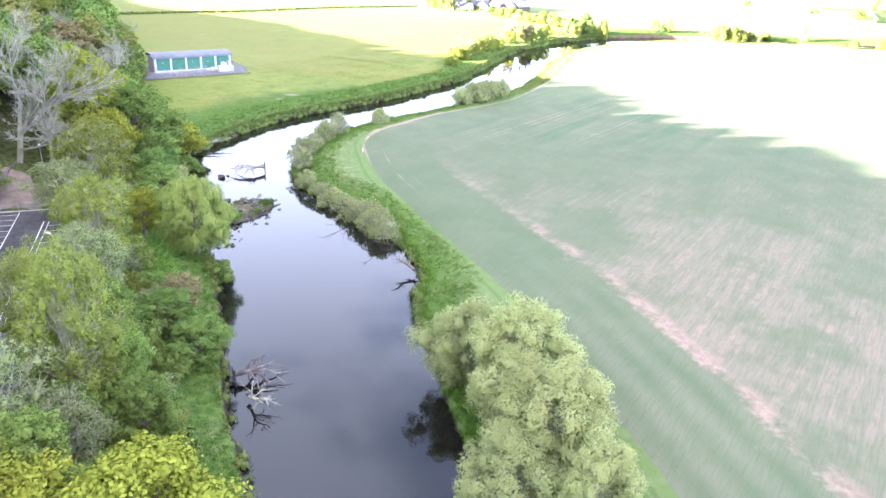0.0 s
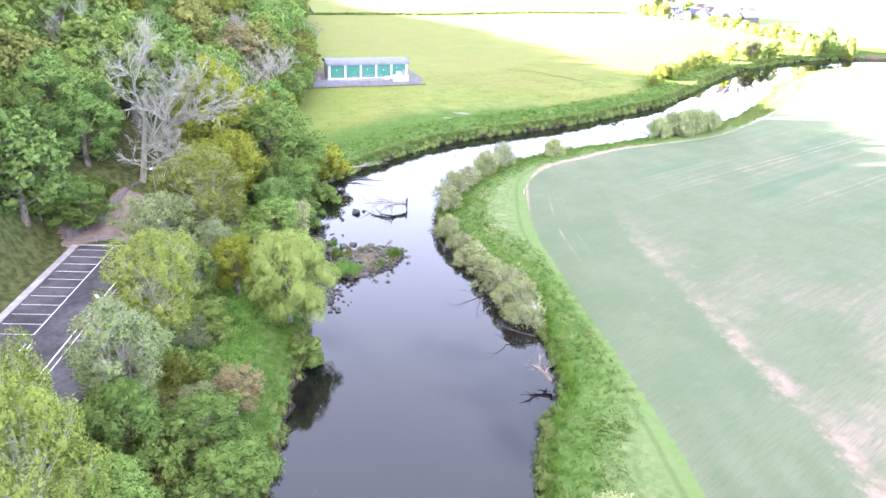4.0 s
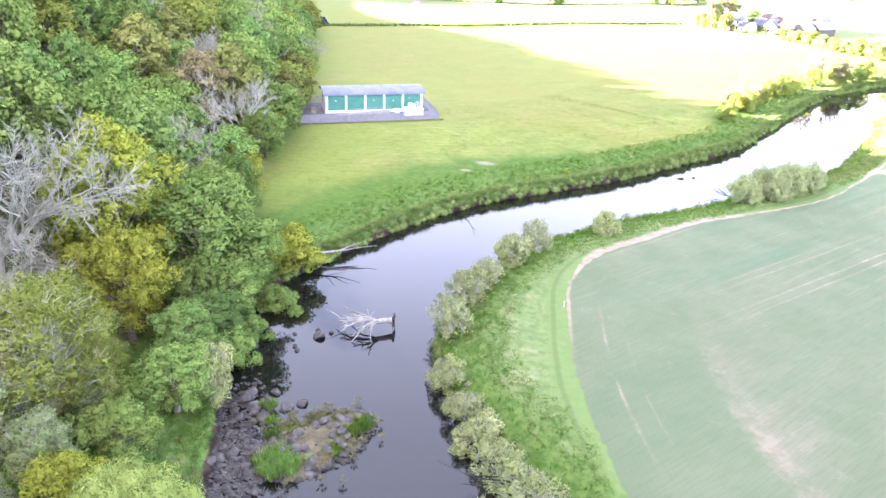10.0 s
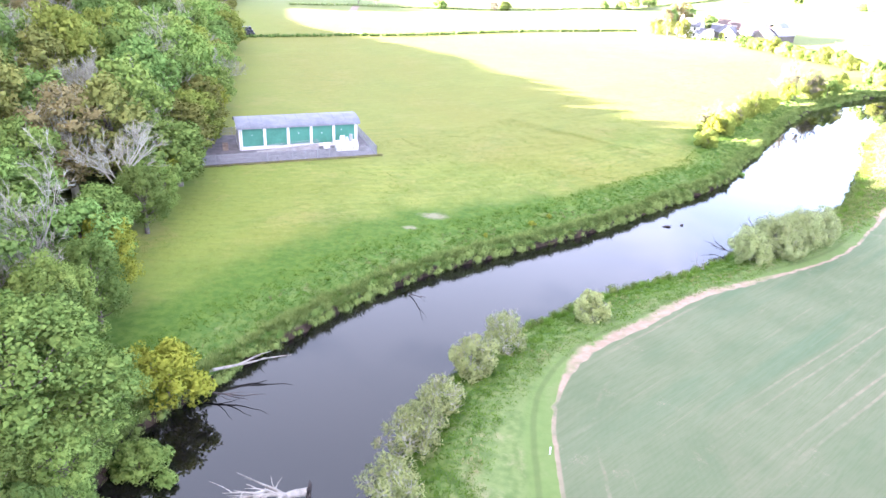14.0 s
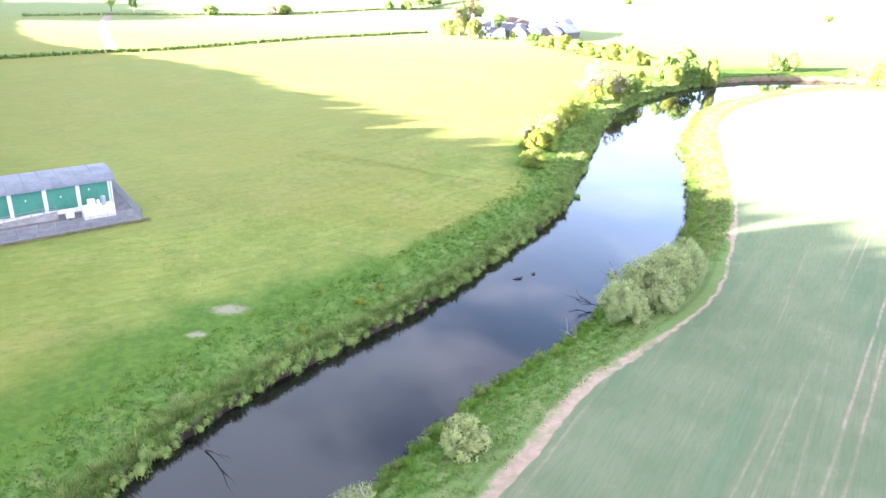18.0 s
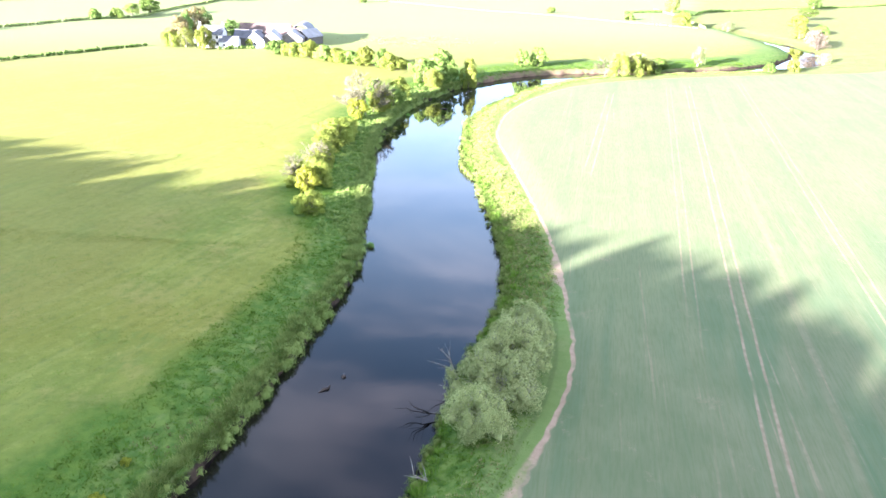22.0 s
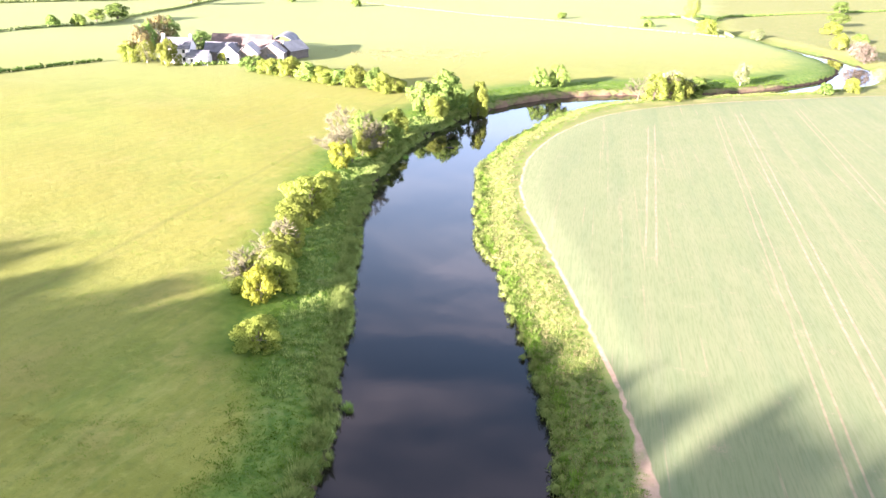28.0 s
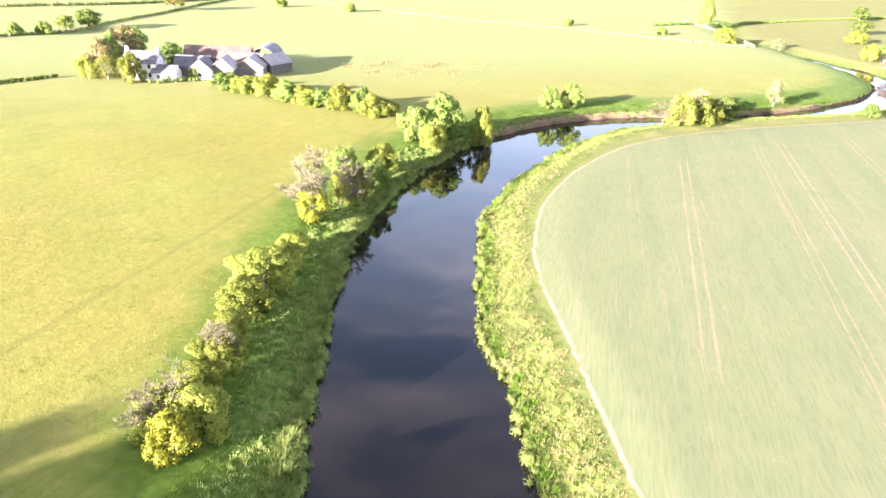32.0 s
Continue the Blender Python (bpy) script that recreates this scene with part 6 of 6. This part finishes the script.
def building(name, label, category, x, y, turn, long, wide, eaves, ridge, wall, roof, openings=(), chimneys=(), arch=False):
    """A gabled house or barn: long side along its own x, front towards -y."""
    g = height(x, y)
    ob = thing(name, pose(x, y, g, 0, 0, turn), label, category, "farm buildings")
    L, W = long / 2, wide / 2
    bag = Bag()
    bag.add([(-L, -W, -0.5), (L, -W, -0.5), (L, W, -0.5), (-L, W, -0.5), (-L, -W, eaves), (L, -W, eaves), (L, W, eaves), (-L, W, eaves)], [(0, 1, 5, 4), (1, 2, 6, 5), (2, 3, 7, 6), (3, 0, 4, 7)])
    if not arch:
        bag.add([(-L, -W, eaves), (-L, 0, ridge - 0.1), (-L, W, eaves), (L, -W, eaves), (L, 0, ridge - 0.1), (L, W, eaves)], [(0, 1, 2), (3, 5, 4)])
    part("wall", bag.mesh("wall", wall), ob)
    bag, n = Bag(), (13 if arch else 3)
    if arch:
        prof = [(-math.cos(a) * (W + 0.2), eaves + (ridge - eaves) * math.sin(a)) for a in np.linspace(0, np.pi, n)]
    else:
        prof = [(-W - 0.35, eaves - 0.3), (0, ridge), (W + 0.35, eaves - 0.3)]
    top = [(s * (L + 0.3), p, z) for s in (-1, 1) for p, z in prof]
    low = [(s * (L + 0.3), p, z - 0.18) for s in (-1, 1) for p, z in prof]
    bag.add(top + low, [(i, n + i, n + i + 1, i + 1) for i in range(n - 1)] + [(2 * n + i, 2 * n + i + 1, 3 * n + i + 1, 3 * n + i) for i in range(n - 1)] + [(i, i + 1, 2 * n + i + 1, 2 * n + i) for i in range(n - 1)] + [(n + i, 3 * n + i, 3 * n + i + 1, n + i + 1) for i in range(n - 1)])
    part("roof", bag.mesh("roof", roof), ob)
    for kind, side, u, z0, w, h in openings:
        o = part(kind, box_mesh(kind, M_GLASS if kind == "window" else M_SLATE, -w / 2, w / 2, -0.06, 0.06, 0, h), ob)
        if side == "front":
            o.location = (u * L, -W, z0)
        else:
            o.location, o.rotation_euler = ((-L if side == "left" else L), u * W, z0), (0, 0, math.pi / 2)
        if kind == "window":
            part("sill", box_mesh("sill", M_WHITE, -w / 2 - 0.1, w / 2 + 0.1, -0.14, 0.02, -0.12, -0.02), o)
    for u in chimneys:
        o = part("chimney", box_mesh("chimney", wall, -0.45, 0.45, -0.4, 0.4, 0, 1.7), ob)
        o.location = (u * L, 0, ridge - 0.5)
        for q in (-0.2, 0.2):
            bag = Bag()
            tube(bag, [(q, 0, 1.7), (q, 0, 2.1)], [0.13, 0.1], 7)
            part("chimney_pot", bag.mesh("chimney_pot", M_TILE), o)
    return ob


four = [("window", "front", u, z, 1.0, 1.4) for u in (-0.6, 0.6) for z in (1.0, 3.9)] + [("window", "front", 0.0, 3.9, 1.0, 1.4), ("door", "front", 0.0, 0.0, 1.1, 2.1)]
FT = -20
building("farmhouse", "white two-storey farmhouse with a slate roof", "house", 0.5, 525, FT, 11, 8.5, 6.0, 9.2, M_WHITE, M_SLATE, four + [("window", "left", 0.3, 3.9, 0.9, 1.3)], (-0.92, 0.92))
building("house_wing", "white single-storey wing of the farmhouse", "house", 7.5, 519.5, FT, 8, 6.5, 3.2, 5.2, M_WHITE, M_SLATE, [("window", "front", -0.4, 1.0, 1.2, 1.2), ("window", "front", 0.4, 1.0, 1.2, 1.2)])
building("barn", "grey stone barn with a dark slate roof", "barn", 17, 529, FT, 12, 7, 3.6, 6.8, M_STONE, M_SLATE, [("door", "front", 0.2, 0.0, 2.4, 2.6)])
building("barn", "white-walled barn with a blue-grey slate gable", "barn", 19.5, 522.5, FT + 90, 8, 8, 3.6, 7.0, M_WHITE, M_SLATE, [("window", "left", 0.0, 1.2, 1.0, 1.0)])
building("barn", "grey stone gabled byre with a pale roof", "barn", 27, 523, FT + 90, 9, 8, 3.8, 7.4, M_STONE, M_PALE, [("door", "left", 0.0, 0.0, 2.2, 2.6)])
building("barn", "long barn with a weathered brown roof", "barn", 27, 544, FT + 4, 24, 11, 4.5, 8.0, M_STONE, M_TILE)
building("barn", "barn with a brown roof between the yards", "barn", 34, 533, FT, 16, 9, 4.2, 7.2, M_STONE, M_TILE)
building("barn", "pale sheeted cattle shed", "barn", 37, 527, FT + 90, 12, 10, 4.0, 7.0, M_STONE, M_PALE, [("door", "left", 0.0, 0.0, 3.2, 3.0)])
building("barn", "grey barn with a pale roof at the farm's end", "barn", 45, 532, FT + 62, 12, 8, 3.8, 6.8, M_STONE, M_PALE)
building("barn", "arched barn with a grey sheet roof", "barn", 45, 545, FT + 90, 16, 9, 3.4, 8.0, M_STONE, M_ROOF, arch=True)
grove("trees round the farm", [("russet", -13, 529, 13, 8), ("russet", -6, 538, 16, 11), ("deep", -2, 545, 15, 8), ("spring", -11, 524, 8, 8), ("goldbush", -3.5, 517, 9, 7), ("goldbush", -17, 528, 7, 8), ("deep", 10, 536, 10, 9), ("goldbush", 16, 519.5, 4, 3.5), ("deep", -10, 533, 14, 6)])


# ---- hedges and the far country ----
def hedge(label, points, tall, wide, mat, seed, per=2.2, size=0.4):
    rng = np.random.default_rng(seed)
    line = spline(points, 1.1)
    h = survey(line)[0]
    n = len(line)
    lob = np.column_stack([line[:, 0] + rng.normal(size=n) * 0.3, line[:, 1] + rng.normal(size=n) * 0.3, h + tall * 0.45, tall * rng.uniform(0.42, 0.68, n)])
    bag = Bag()
    for l in lob:
        bag.add(ICO1[0] * l[3] * 0.85 * (wide / tall, wide / tall, 1) + l[:3], ICO1[1], ICO1[0])
    bag.add(*leaf_cards(rng, lob, int(n * per * 12), size, 1.5, 0.8, squash=1.0))
    tagged(new("hedge", bag.mesh("hedge", mat)), label, "hedge")


hedge("low clipped hedge between two meadows", [(-188, 399), (-154, 427), (-135, 440), (-90, 481), (-50, 514), (-27, 530)], 1.3, 1.3, M_DEEP, 41)
hedge("dark garden hedge in front of the farmhouse", [(2, 513.5), (10, 515.5), (17, 516)], 1.6, 1.4, M_DEEP, 42)
hedge("straggling hedge across the far meadow", [(-230, 526), (-202, 541), (-147, 564), (-113, 581), (-58, 631), (-30, 649), (-17, 681), (19, 750), (70, 850)], 1.5, 1.6, M_GREY, 43)
hedge("low field wall overgrown with hedge", [(60, 860), (121, 816), (145, 778), (207, 700), (246, 665), (269, 638), (304, 600), (316, 585)], 1.0, 1.2, M_SALLOW, 44)
hedge("thin hedge along the upper river", [(322, 584), (352, 640), (380, 720)], 1.6, 1.8, M_SALLOW, 45)
hedge("hedge dividing the far hillside", [(330, 690), (480, 720), (700, 760), (1000, 900)], 2.0, 2.0, M_DEEP, 46)
hedge("hedge dividing the far hillside", [(-230, 700), (-60, 760), (19, 800), (150, 900), (400, 980)], 2.0, 2.0, M_GREY, 47)
grove("far field trees", [("far_green", -24, 661, 9, 14), ("far_green", -34, 652, 7, 10), ("far_lime", 19, 752, 11, 13), ("spring", 370, 683, 18, 12), ("goldbush", 318, 604, 8, 13), ("bush", -53, 637, 5, 7), ("bush", -42, 641, 5, 7), ("bush", -147, 565, 5, 7), ("pinkbush", -116, 578, 5, 6), ("bush", -110, 583, 5, 7),
    ("far_deep", -196, 551, 20, 8), ("far_deep", -186, 556, 17, 6), ("grey", 208, 451, 9, 6), ("pinkbush", 330, 497, 8, 12), ("pinkbush", 338, 508, 8, 12), ("goldbush", 356, 536, 7, 10), ("goldbush", 366, 545, 7, 9), ("bush", 228, 428, 4, 5), ("goldbush", 244, 430, 5, 6), ("grey", 290, 455, 6, 7), ("bush", 259, 683, 4, 6), ("bush", 300, 640, 4, 8),
    ("bush", 132, 757, 5, 7), ("bush", 90, 783, 5, 8), ("bush", 185, 448, 4, 7), ("palebush", 175, 452, 6, 8), ("goldbush", 420, 600, 8, 12), ("far_green", 470, 640, 10, 14), ("bush", 400, 560, 5, 10), ("far_green", 560, 720, 11, 15), ("grey", 345, 588, 7, 9)])

# farm track
tl = spline([(-150, 438), (-166, 470), (-180, 500), (-189, 526), (-196, 548)], 3.0)
tn = np.gradient(tl, axis=0)
tn = np.stack([tn[:, 1], -tn[:, 0]], 1) / np.linalg.norm(tn, axis=1)[:, None]
rows3 = np.concatenate([tl - tn * 2.2, tl - tn * 0.6, tl + tn * 0.6, tl + tn * 2.2])
nt = len(tl)
hz = survey(rows3)[0] + np.repeat([0.02, 0.10, 0.10, 0.02], nt)
me = mesh_of("farm_track", np.column_stack([rows3, hz]), [[(r * nt + i, r * nt + i + 1, (r + 1) * nt + i + 1, (r + 1) * nt + i) for r in range(3) for i in range(nt - 1)]], [M_DIRT])
tagged(new("farm_track", me), "pale earth farm track across the meadow", "track", kind="structure")

# wrapped bales at the wood's edge
M_WRAP = mottled("black_wrap", (0.015, 0.016, 0.022), (0.05, 0.052, 0.065), 1.5, 0.35, relief=0.2, per_object=0.3)
bales = thing("bale_stack", pose(-189, 405, height(-189, 405), 0, 0, 35), "stack of round bales wrapped in black plastic", "bales")
bag = Bag()
a = np.linspace(0, 2 * np.pi, 17)[:-1]
for r0, r1, y0, y1 in ((0.62, 0.7, 0, 0.1), (0.7, 0.7, 0.1, 1.2), (0.7, 0.62, 1.2, 1.3)):
    v = [(math.cos(t) * r, y, math.sin(t) * r) for r, y in ((r0, y0), (r1, y1)) for t in a]
    bag.add(v, [(i, (i + 1) % 16, 16 + (i + 1) % 16, 16 + i) for i in range(16)])
for y in (0, 1.3):
    bag.add([(0, y, 0)] + [(math.cos(t) * 0.62, y, math.sin(t) * 0.62) for t in a], [(0, 1 + i, 1 + (i + 1) % 16) for i in range(16)])
bale = bag.mesh("bale", M_WRAP, True)
for lvl in range(3):
    for k in range(5 - lvl):
        for row in range(2):
            o = part("bale", bale, bales)
            o.location = ((k + lvl * 0.5 - 2) * 1.42, row * 1.34, 0.7 + lvl * 1.2)

# dry rushes in the far meadow
rng = np.random.default_rng(77)
q = np.column_stack([rng.normal(104, 13, 1500), rng.normal(538, 9, 1500)])
q = q[wavy(q[:, 0], q[:, 1], 9.0, 2.0) > -0.1]
bag = Bag()
blades(bag, rng, np.column_stack([q, survey(q)[0]]), rng.uniform(0.4, 0.8, len(q)), rng.uniform(0.6, 1.4, len(q)), 12, 0.6)
tagged(new("dry_rushes", bag.mesh("dry_rushes", M_STRAW)), "pale dry rushes in the far meadow", "rushes", kind="stuff")
